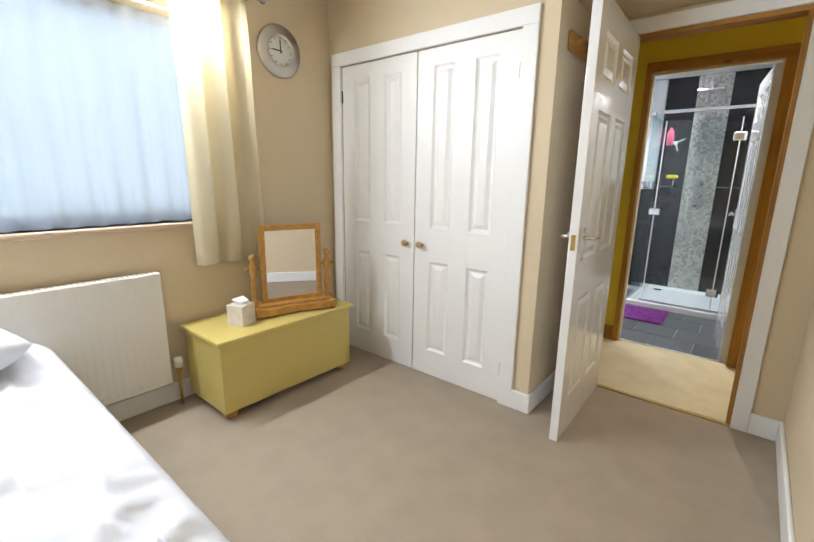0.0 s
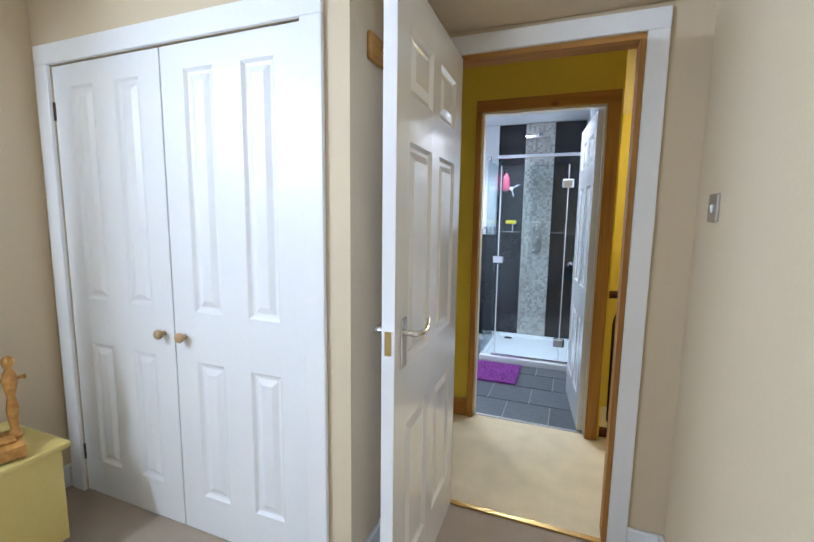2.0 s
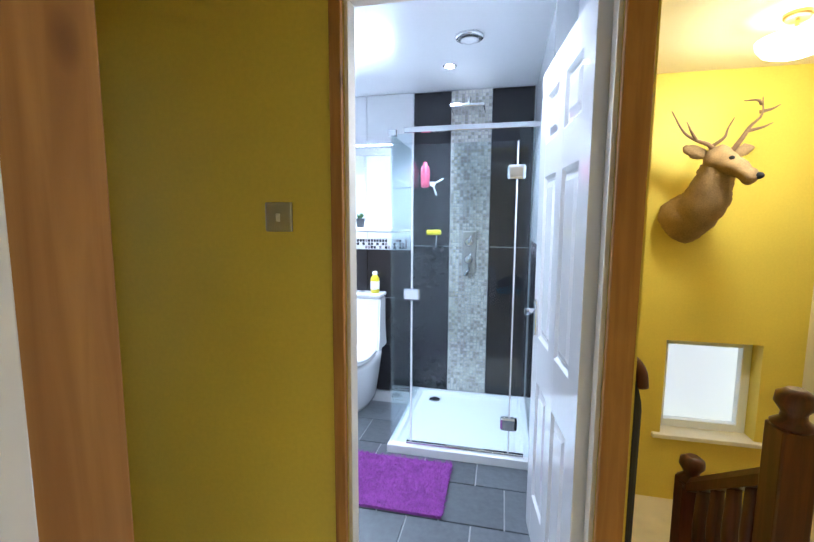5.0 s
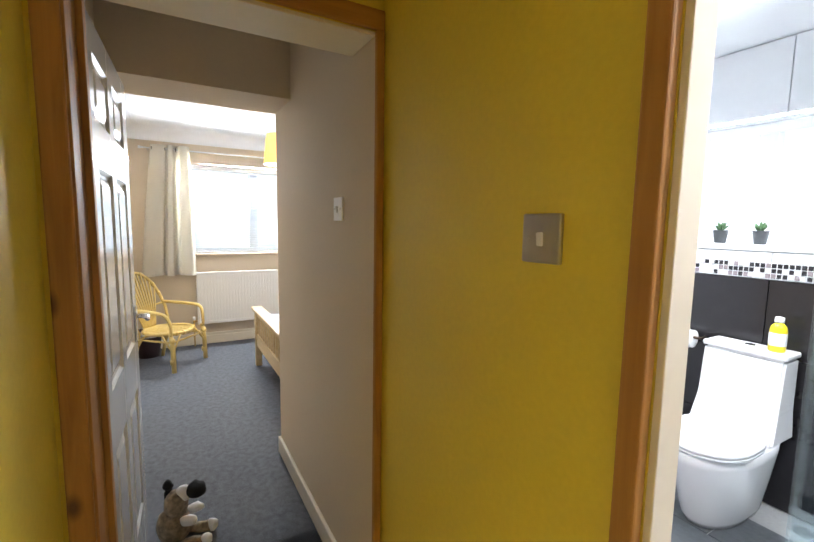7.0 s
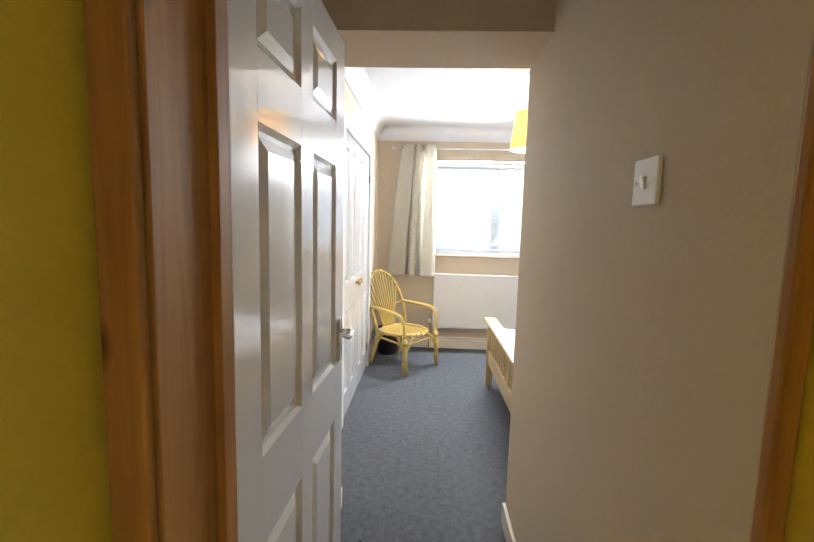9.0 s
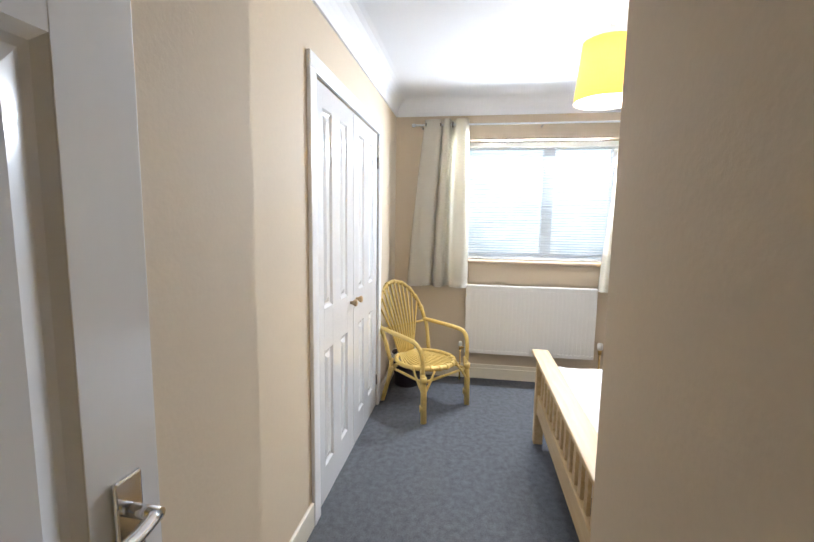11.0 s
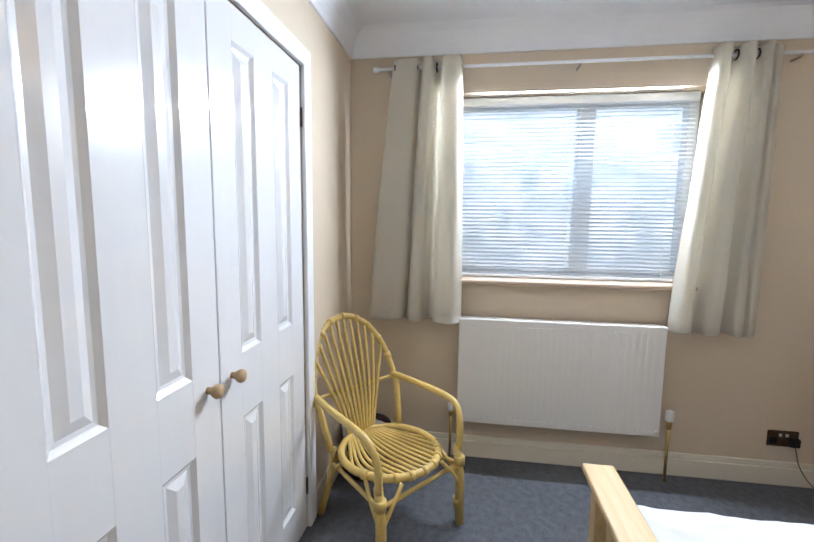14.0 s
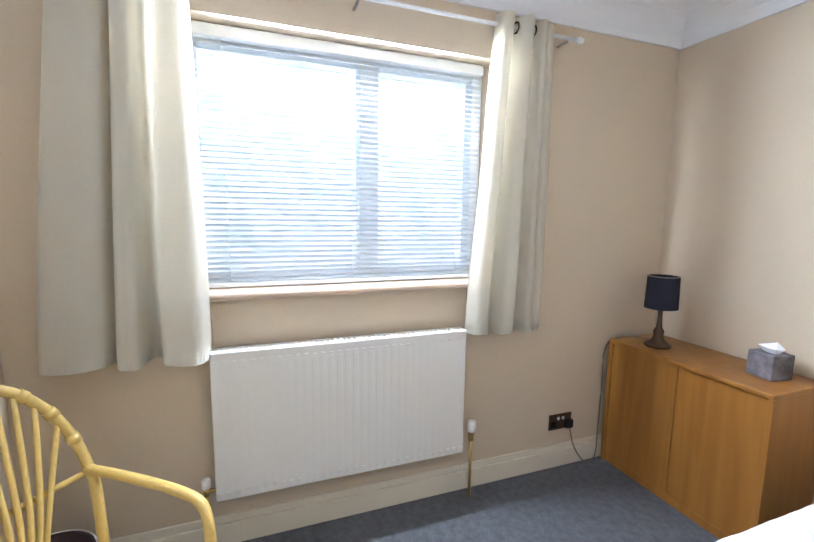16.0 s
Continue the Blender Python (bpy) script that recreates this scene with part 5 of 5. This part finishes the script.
for lo, hi, folds, rings in (((3.165, 3.685), (3.295, 3.66), FOLDS_L, (3.305, 3.425, 3.525)), ((4.745, 5.145), (4.845, 5.14), FOLDS_R, (4.94, 5.03))):
    c = thing("curtain", Matrix(), "ivory eyelet curtain hanging in deep folds", "curtain", "curtains of the second bedroom")
    part("cloth", eyelet_drape(lo, hi, 0.82, 2.205, -5.395, folds), M_CURTAIN2, c)
    hem_bm = eyelet_drape(lo, (lo[0] + 0.01, lo[1]), 0.822, 0.835, -5.393, folds, 1)
    part("hem", hem_bm, M_CURTAIN2, c)
    for y in rings:
        g = bmesh.new()
        tube(g, [(-5.40 + 0.022 * math.cos(a * math.pi / 8), y, 2.165 + 0.022 * math.sin(a * math.pi / 8)) for a in range(16)], 0.004, 6, closed=True)
        part("eyelet", g, M_DARKMETAL, c, "dark metal eyelet")

blind = thing("venetian_blind", Matrix(), "white venetian blind with open slats", "blind")
part("head_rail", made(-5.58, -5.54, 3.63, 4.87, 2.0, 2.045, bevel=0.004), M_UPVC, blind)
slat_bm = bmesh.new()
g = bmesh.new()
prev = None
for k in range(5):
    u = k / 4 - 0.5
    a, b = slat_bm.verts.new((u * 0.024, -0.61, 0.003 * (1 - 4 * u * u))), slat_bm.verts.new((u * 0.024, 0.61, 0.003 * (1 - 4 * u * u)))
    if prev:
        slat_bm.faces.new((prev[0], prev[1], b, a)).smooth = True
    prev = (a, b)
slat_mesh = bpy.data.meshes.new("slat")
slat_bm.to_mesh(slat_mesh)
slat_mesh.materials.append(fabric("white_slat", (0.84, 0.88, 0.92), 0.5))
for k in range(42):
    sl = new("slat", slat_mesh)
    sl.parent = blind
    sl.matrix_basis = pose(-5.56, 4.25, 1.085 + k * 0.0218, 0, 28, 0)
part("bottom_rail", made(-5.575, -5.545, 3.64, 4.86, 1.056, 1.072, bevel=0.003), M_UPVC, blind)
for y in (3.75, 4.25, 4.75):
    part("ladder_cord", tube(bmesh.new(), [(-5.547, y, 1.06), (-5.547, y, 2.0)], 0.0012, 5), M_UPVC, blind)

sock = thing("socket", pose(-5.47, 5.375, 0.255, 0, 0, 90), "dark metal double socket with white switches and a plug", "socket")
part("face_plate", made(-0.073, 0.073, -0.008, 0.0, -0.043, 0.043, bevel=0.003), M_DARKMETAL, sock)
for x in (-0.045, 0.045):
    part("outlet", made(x - 0.018, x + 0.018, -0.0095, -0.007, -0.03, 0.004, bevel=0.002), M_BLACK, sock)
    part("rocker", made(x * 0.35 - 0.007, x * 0.35 + 0.007, -0.013, -0.007, 0.012, 0.028, bevel=0.002), M_GLOSSW, sock)
part("plug", made(0.022, 0.068, -0.035, -0.0095, -0.035, 0.012, bevel=0.006), M_BLACK, sock, "black plug")
solid("lamp_cable", tube(bmesh.new(), smooth_path([(-5.44, 5.42, 0.225), (-5.42, 5.44, 0.12), (-5.42, 5.52, 0.02), (-5.43, 5.60, 0.03), (-5.45, 5.63, 0.16), (-5.46, 5.645, 0.40), (-5.46, 5.66, 0.66), (-5.42, 5.80, 0.70), (-5.30, 5.86, 0.706)], 6), 0.0035, 6), M_CABLE, "grey lamp cable from socket to cabinet", "cable")

cab = thing("sideboard", Matrix(), "teak-veneered sideboard with two sliding doors in the corner", "sideboard")
part("top_board", made(-5.44, -4.66, 5.655, 6.01, 0.68, 0.70, bevel=0.003), M_TEAK, cab)
part("side_board", made(-5.44, -5.42, 5.655, 6.01, 0.0, 0.68, bevel=0.002), M_TEAK, cab)
part("side_board", made(-4.68, -4.66, 5.655, 6.01, 0.0, 0.68, bevel=0.002), M_TEAK, cab)
part("plinth", made(-5.42, -4.68, 5.665, 6.0, 0.0, 0.04), M_TEAK, cab)
part("back_board", made(-5.42, -4.68, 6.0, 6.008, 0.04, 0.68), M_TEAK, cab)
part("sliding_door", made(-5.42, -5.052, 5.668, 5.682, 0.04, 0.68, bevel=0.002), M_TEAK, cab)
part("sliding_door", made(-5.05, -4.68, 5.670, 5.684, 0.04, 0.68, bevel=0.002), M_TEAK, cab)
tl_ = thing("table_lamp", pose(-5.26, 5.79, 0.70), "small table lamp with navy drum shade and turned dark base", "lamp")
part("base", lathe(bmesh.new(), [(0.062, 0.0), (0.064, 0.012), (0.05, 0.02), (0.03, 0.035), (0.022, 0.06), (0.026, 0.08), (0.014, 0.10), (0.010, 0.16), (0.012, 0.20)]), M_DARKMETAL, tl_)
bm = bmesh.new()
for r0, r1, off in ((0.077, 0.073, 0.0), (0.074, 0.070, 0.0)):
    lathe_rows = [(r0, 0.20), (r1, 0.365)]
    rg = [[bm.verts.new((r * math.cos(k * 2 * math.pi / 32), r * math.sin(k * 2 * math.pi / 32), z)) for k in range(32)] for r, z in lathe_rows]
    for k in range(32):
        bm.faces.new((rg[0][k], rg[0][(k + 1) % 32], rg[1][(k + 1) % 32], rg[1][k])).smooth = True
part("shade", bm, M_NAVY, tl_, "navy fabric drum shade")
part("shade_ring", tube(bmesh.new(), [(0.073 * math.cos(k * math.pi / 16), 0.073 * math.sin(k * math.pi / 16), 0.366) for k in range(32)], 0.002, 6, closed=True), M_STEEL, tl_)
part("lamp_holder", tube(bmesh.new(), [(0, 0, 0.2), (0, 0, 0.27)], 0.015), M_GLOSSW, tl_)
tissue_box(pose(-4.80, 5.865, 0.70, 0, 0, -10), M_BOX2, "grey marbled tissue box on the sideboard", 0.108, 0.105)

pend = thing("pendant_lamp", pose(-3.76, 4.25, 0), "mustard yellow tapered pendant shade with white lining", "pendant lamp")
for nm, dr, mt, lb in (("shade", 0.0, M_SHADE, "mustard fabric shade"), ("lining", -0.003, M_SHADEIN, "white shade lining")):
    bm = bmesh.new()
    rg = [[bm.verts.new(((r + dr) * math.cos(k * 2 * math.pi / 40), (r + dr) * math.sin(k * 2 * math.pi / 40), z)) for k in range(40)] for r, z in ((0.13, 1.88), (0.105, 2.12))]
    for k in range(40):
        bm.faces.new((rg[0][k], rg[0][(k + 1) % 40], rg[1][(k + 1) % 40], rg[1][k])).smooth = True
    part(nm, bm, mt, pend, lb)
part("flex", tube(bmesh.new(), [(0, 0, 2.15), (0, 0, 2.37)], 0.003, 8), M_GLOSSW, pend)
part("ceiling_rose", lathe(bmesh.new(), [(0.02, 2.35), (0.04, 2.37), (0.04, 2.38)]), M_GLOSSW, pend)
part("holder", tube(bmesh.new(), [(0, 0, 2.09), (0, 0, 2.18)], 0.018), M_GLOSSW, pend)
bm = bmesh.new()
ellipsoid(bm, (0, 0, 2.06), (0.03, 0.03, 0.045))
bulb = part("bulb", bm, M_BULB, pend, "lit white bulb")
bulb.visible_shadow = True
for a in range(3):
    part("spider_arm", tube(bmesh.new(), [(0, 0, 2.16), (0.105 * math.cos(a * 2.1), 0.105 * math.sin(a * 2.1), 2.11)], 0.002, 6), M_STEEL, pend)

bed2 = thing("bed", Matrix(), "pale pine double bed frame with slatted foot end", "bed")
BX0, BX1, BY = -4.44, -3.02, 4.14
for x in (BX0, BX1 - 0.055):
    part("foot_post", made(x, x + 0.055, BY - 0.01, BY + 0.045, 0.0, 0.56, bevel=0.004), M_BEDPINE, bed2)
part("top_rail", made(BX0 - 0.03, BX1 + 0.03, BY - 0.035, BY + 0.065, 0.56, 0.585, bevel=0.006), M_BEDPINE, bed2)
part("upper_rail", made(BX0 + 0.055, BX1 - 0.055, BY + 0.005, BY + 0.03, 0.50, 0.56, bevel=0.003), M_BEDPINE, bed2)
part("lower_rail", made(BX0 + 0.055, BX1 - 0.055, BY + 0.0, BY + 0.03, 0.20, 0.32, bevel=0.004), M_BEDPINE, bed2)
ns = 14
for k in range(ns):
    x = BX0 + 0.12 + (BX1 - BX0 - 0.24) * k / (ns - 1)
    part("slat", made(x - 0.02, x + 0.02, BY + 0.01, BY + 0.025, 0.32, 0.50, bevel=0.002), M_BEDPINE, bed2)
for x in (BX0, BX1 - 0.03):
    part("side_rail", made(x, x + 0.03, BY + 0.045, 5.97, 0.20, 0.32, bevel=0.004), M_BEDPINE, bed2)
for x in (BX0, BX1 - 0.055):
    part("head_post", made(x, x + 0.055, 5.94, 5.995, 0.0, 0.62, bevel=0.004), M_BEDPINE, bed2)
part("head_board", made(BX0 + 0.055, BX1 - 0.055, 5.955, 5.98, 0.30, 0.62, bevel=0.004), M_BEDPINE, bed2)
part("mattress", made(BX0 + 0.03, BX1 - 0.03, BY + 0.07, 5.93, 0.27, 0.47, bevel=0.03), M_SHEET, bed2)
solid("bed_sheet", rumpled(BX0 + 0.012, BX1 - 0.012, BY + 0.07, 5.94, 0.505, 0.16, nx=110, ny=130, height=0.055, seed=8, rounding=0.05), M_SHEET, "rumpled white sheet over the mattress", "sheet")

# cane armchair: local y is forward, x to the sitter's right
ch = thing("cane_armchair", pose(-4.86, 3.385, 0, 0, 0, -38.5) @ Matrix.Diagonal((0.95, 0.97, 1.0, 1.0)), "yellow bamboo cane armchair with a rounded open back", "chair")
SZ = 0.345
seat_ring = [(0.225 * math.cos(a * math.pi / 16), 0.225 * math.sin(a * math.pi / 16) + 0.01, SZ) for a in range(32)]
part("seat_rim", tube(bmesh.new(), seat_ring, 0.017, 10, closed=True), M_CANE, ch)
bm = bmesh.new()
for k in range(-7, 8):
    x = k * 0.029
    yy = math.sqrt(max(0.225 ** 2 - x * x, 0)) - 0.004
    tube(bm, smooth_path([(x * 0.4, -0.205, SZ + 0.006), (x, 0.0, SZ - 0.012), (x * 1.05, yy + 0.01, SZ + 0.008)], 5), 0.0085, 7)
part("seat_cane", bm, M_CANE, ch, kind="stuff")
back = []
for a in range(21):
    th = math.pi * a / 20
    back.append((0.245 * math.cos(th), -0.24 - 0.13 * math.sin(th) ** 1.0, 0.57 + 0.32 * math.sin(th)))
hoop = [(0.215, -0.16, SZ)] + [(0.24, -0.21, 0.52)] + back + [(-0.24, -0.21, 0.52)] + [(-0.215, -0.16, SZ)]
part("back_hoop", tube(bmesh.new(), smooth_path(hoop, 3), 0.016, 10), M_CANE, ch)
for k in range(-5, 6):
    x = k * 0.042
    th = math.acos(max(-1, min(1, x / 0.245)))
    top_pt = (x, -0.24 - 0.13 * math.sin(th), 0.57 + 0.32 * math.sin(th))
    part("back_cane", tube(bmesh.new(), smooth_path([(x * 0.35, -0.205, SZ + 0.005), (x * 0.65, -0.25, 0.55), top_pt], 6), 0.0085, 7), M_CANE, ch)
part("cross_cane", tube(bmesh.new(), smooth_path([(0.243, -0.245, 0.565), (0.12, -0.275, 0.55), (0, -0.285, 0.545), (-0.12, -0.275, 0.55), (-0.243, -0.245, 0.565)], 5), 0.010, 8), M_CANE, ch)
for s in (1, -1):
    part("armrest", tube(bmesh.new(), smooth_path([(s * 0.24, -0.25, 0.575), (s * 0.258, -0.10, 0.57), (s * 0.268, 0.10, 0.56), (s * 0.265, 0.185, 0.535), (s * 0.25, 0.22, 0.46), (s * 0.245, 0.225, SZ)], 6), 0.016, 10), M_CANE, ch)
    part("front_leg", tube(bmesh.new(), [(s * 0.24, 0.215, SZ + 0.02), (s * 0.242, 0.235, 0.22), (s * 0.243, 0.24, 0.0)], [0.019, 0.022, 0.022], 10), M_CANE, ch)
    part("rear_leg", tube(bmesh.new(), smooth_path([(s * 0.19, -0.17, SZ), (s * 0.20, -0.19, 0.20), (s * 0.215, -0.25, 0.0)], 5), [0.017] * 11, 10), M_CANE, ch)
    for z in (0.30, 0.10):
        part("binding", tube(bmesh.new(), [(s * 0.242, 0.23, z - 0.02), (s * 0.242, 0.23, z + 0.02)], 0.026, 12), M_CANE, ch)
    part("side_stretcher", tube(bmesh.new(), [(s * 0.241, 0.225, 0.28), (s * 0.197, -0.18, 0.28)], 0.010, 8), M_CANE, ch)
    part("front_brace", tube(bmesh.new(), smooth_path([(s * 0.243, 0.235, 0.19), (s * 0.18, 0.235, 0.27), (s * 0.12, 0.225, SZ - 0.01)], 5), 0.009, 8), M_CANE, ch)
    part("side_brace", tube(bmesh.new(), smooth_path([(s * 0.243, 0.235, 0.19), (s * 0.238, 0.17, 0.27), (s * 0.215, 0.10, SZ - 0.01)], 5), 0.009, 8), M_CANE, ch)
    part("rear_brace", tube(bmesh.new(), smooth_path([(s * 0.20, -0.20, 0.17), (s * 0.215, -0.12, 0.28), (s * 0.225, -0.06, SZ - 0.01)], 5), 0.009, 8), M_CANE, ch)
for y in (0.225, -0.185):
    part("stretcher", tube(bmesh.new(), [(-0.24 if y > 0 else -0.197, y, 0.28), (0.24 if y > 0 else 0.197, y, 0.28)], 0.010, 8), M_CANE, ch)

for a in range(2, 19, 2):
    bx, by, bz = back[a]
    nx, ny, nz_ = (q - p for p, q in zip(back[a - 1], back[a + 1]))
    part("binding", tube(bmesh.new(), [(bx - nx * 0.14, by - ny * 0.14, bz - nz_ * 0.14), (bx + nx * 0.14, by + ny * 0.14, bz + nz_ * 0.14)], 0.0195, 10), M_CANE, ch)
for k in range(9):
    th = math.pi * (0.12 + 0.76 * k / 8)
    px_, py_ = 0.225 * math.cos(th), 0.225 * math.sin(th) + 0.01
    tx, ty = -math.sin(th) * 0.012, math.cos(th) * 0.012
    part("binding", tube(bmesh.new(), [(px_ - tx, py_ - ty, SZ), (px_ + tx, py_ + ty, SZ)], 0.0205, 10), M_CANE, ch)

bin_ = thing("waste_bin", pose(-5.22, 3.20, 0), "dark waste bin in the corner behind the cane chair", "bin")
part("bucket", lathe(bmesh.new(), [(0.10, 0.0), (0.125, 0.27), (0.13, 0.275), (0.12, 0.27), (0.097, 0.01)], seg=26), M_BIN, bin_)
bm = bmesh.new()
lathe(bm, [(0.118, 0.24), (0.132, 0.278), (0.138, 0.27), (0.136, 0.22)], seg=26)
part("liner", bm, M_PAPER, bin_, "pale bin liner")

toy = bmesh.new()
ellipsoid(toy, (0, 0, 0.075), (0.058, 0.065, 0.08))
ellipsoid(toy, (0.0, 0.012, 0.165), (0.045, 0.045, 0.06))
for s in (-1, 1):
    ellipsoid(toy, (s * 0.045, 0.085, 0.022), (0.022, 0.06, 0.022))
plush = len(toy.faces)
ellipsoid(toy, (0.0, 0.045, 0.215), (0.024, 0.034, 0.03))
for s in (-1, 1):
    ellipsoid(toy, (s * 0.042, 0.07, 0.115), (0.018, 0.035, 0.02))
    ellipsoid(toy, (s * 0.045, 0.135, 0.028), (0.02, 0.02, 0.026))
pale = len(toy.faces)
ellipsoid(toy, (0.0, 0.088, 0.222), (0.036, 0.038, 0.034))
ellipsoid(toy, (-0.02, -0.025, 0.235), (0.02, 0.02, 0.022))
ellipsoid(toy, (-0.035, -0.03, 0.18), (0.014, 0.014, 0.05))
for v in toy.verts:
    v.co += 0.006 * noise.noise_vector(v.co * 40)
    v.co.z = max(v.co.z, 0.0)
t_ = solid("plush_doorstop", toy, M_TOY, "grey-brown plush animal doorstop with black ears on the carpet", "doorstop")
t_.data.materials.append(M_PAPER)
t_.data.materials.append(M_BLACK)
for f in t_.data.polygons:
    f.material_index = 0 if f.index < plush else 1 if f.index < pale else 2
t_.matrix_basis = pose(-2.16, 3.40, 0, 0, 0, -20) @ Matrix.Diagonal((1.08, 1.08, 1.06, 1))

# ---- tiles ----


def tile_mesh(name, sx, sy, t, mat, b=0.002):
    bm = bmesh.new()
    lo = [bm.verts.new(c) for c in ((0, 0, 0), (sx, 0, 0), (sx, 0, sy), (0, 0, sy))]
    hi = [bm.verts.new(c) for c in ((b, -t, b), (sx - b, -t, b), (sx - b, -t, sy - b), (b, -t, sy - b))]
    for k in range(4):
        bm.faces.new((lo[k], lo[(k + 1) % 4], hi[(k + 1) % 4], hi[k]))
    bm.faces.new(hi)
    bmesh.ops.recalc_face_normals(bm, faces=bm.faces)
    me = bpy.data.meshes.new(name)
    bm.to_mesh(me)
    bm.free()
    me.materials.append(mat)
    return me


floor_tiles = thing("floor_bathroom", Matrix(), "dark slate floor tiles with pale joints", "", kind="structure")
fm = tile_mesh("tile", 0.295, 0.295, 0.008, M_SLATE)
for r in range(7):
    for c_ in range(8):
        x, y = -1.95 + c_ * 0.30 - (0.15 if r % 2 else 0.0), 4.05 + r * 0.30
        if x < 0.2 and y < 6.0:
            o = new("tile", fm)
            o.parent = floor_tiles
            o.matrix_basis = Matrix.Translation((x, y, -0.008)) @ pose(0, 0, 0, -90, 0, 0) @ Matrix.Diagonal((min(1, (0.24 - x) / 0.295), 1, -1, 1))

back_tiles = thing("wall_tiling_bathroom", Matrix(), "black and white wall tiles with a mosaic strip", "", kind="structure")


def tiles_on_north(x0, x1, z0, z1, nx, nz, mat, y=6.079):
    w, h = (x1 - x0) / nx, (z1 - z0) / nz
    me = tile_mesh("tile", w - 0.002, h - 0.002, 0.012, mat)
    for i in range(nx):
        for j in range(nz):
            o = new("tile", me)
            o.parent = back_tiles
            o.matrix_basis = Matrix.Translation((x0 + i * w, y, z0 + j * h))


tiles_on_north(-0.73, -0.447, 0.05, 2.338, 1, 2, M_BLACKTILE)
tiles_on_north(-0.153, 0.145, 0.05, 2.338, 1, 2, M_BLACKTILE)
tiles_on_north(-1.85, -0.73, 0.0, 1.16, 3, 3, M_BLACKTILE)
tiles_on_north(-1.85, -0.73, 1.245, 1.30, 3, 1, M_WHITETILE)
tiles_on_north(-1.85, -0.73, 1.975, 2.338, 3, 1, M_WHITETILE)
tiles_on_north(-0.90, -0.73, 1.30, 1.975, 1, 2, M_WHITETILE)


def mosaic(name, x0, x1, z0, z1, n, m, mat, bright):
    verts, faces = [], []
    w, h = (x1 - x0) / n, (z1 - z0) / m
    for i in range(n):
        for j in range(m):
            a, b = x0 + i * w + 0.0015, x0 + (i + 1) * w - 0.0015
            c0, c1 = z0 + j * h + 0.0015, z0 + (j + 1) * h - 0.0015
            k = len(verts)
            tz = 6.064 + random.uniform(-0.0012, 0.0012)
            verts += [(a, 6.07, c0), (b, 6.07, c0), (b, 6.07, c1), (a, 6.07, c1), (a + 0.002, tz, c0 + 0.002), (b - 0.002, tz + random.uniform(-0.0008, 0.0008), c0 + 0.002), (b - 0.002, tz, c1 - 0.002), (a + 0.002, tz, c1 - 0.002)]
            faces += [(k + 4, k + 5, k + 6, k + 7), (k, k + 1, k + 5, k + 4), (k + 1, k + 2, k + 6, k + 5), (k + 2, k + 3, k + 7, k + 6), (k + 3, k, k + 4, k + 7)]
    me = bpy.data.meshes.new(name)
    me.from_pydata(verts, [], faces)
    me.materials.append(mat)
    o = new(name, me)
    o.parent = back_tiles
    nt = mat.node_tree
    geo = nt.nodes.new("ShaderNodeNewGeometry")
    rp = nt.nodes.new("ShaderNodeValToRGB")
    rp.color_ramp.interpolation = "CONSTANT"
    rp.color_ramp.elements[0].color = (*bright[0], 1)
    rp.color_ramp.elements[1].position, rp.color_ramp.elements[1].color = 0.4, (*bright[1], 1)
    e = rp.color_ramp.elements.new(0.72)
    e.color = (*bright[2], 1)
    nt.links.new(geo.outputs["Random Per Island"], rp.inputs[0])
    nt.links.new(rp.outputs[0], nt.nodes["Principled BSDF"].inputs["Base Color"])
    return tagged(o, kind="stuff")


part("mosaic_backing", made(-0.447, -0.153, 6.068, 6.079, 0.05, 2.338), M_GROUT, back_tiles)
part("border_backing", made(-1.85, -0.73, 6.068, 6.079, 1.16, 1.245), M_WHITETILE, back_tiles)
mosaic("mosaic_strip", -0.447, -0.153, 0.055, 2.335, 12, 92, M_MOSAIC, ((0.68, 0.66, 0.60), (0.82, 0.80, 0.75), (0.48, 0.46, 0.42)))
mosaic("mosaic_border", -1.85, -0.73, 1.163, 1.242, 48, 3, M_MOSAICB, ((0.75, 0.74, 0.74), (0.03, 0.03, 0.035), (0.30, 0.26, 0.28)))
east_tiles = thing("wall_tiling_shower_side", Matrix(), "black and white tiles on the shower side wall", "", kind="structure")
part("tile", made(0.15, 0.24, 4.90, 6.066, 0.0, 1.16), M_BLACKTILE, east_tiles)
part("tile", made(0.15, 0.24, 4.90, 6.066, 1.162, 1.243), M_MOSAICB, east_tiles)
part("tile", made(0.15, 0.24, 4.90, 6.066, 1.245, 2.338), M_WHITETILE, east_tiles)
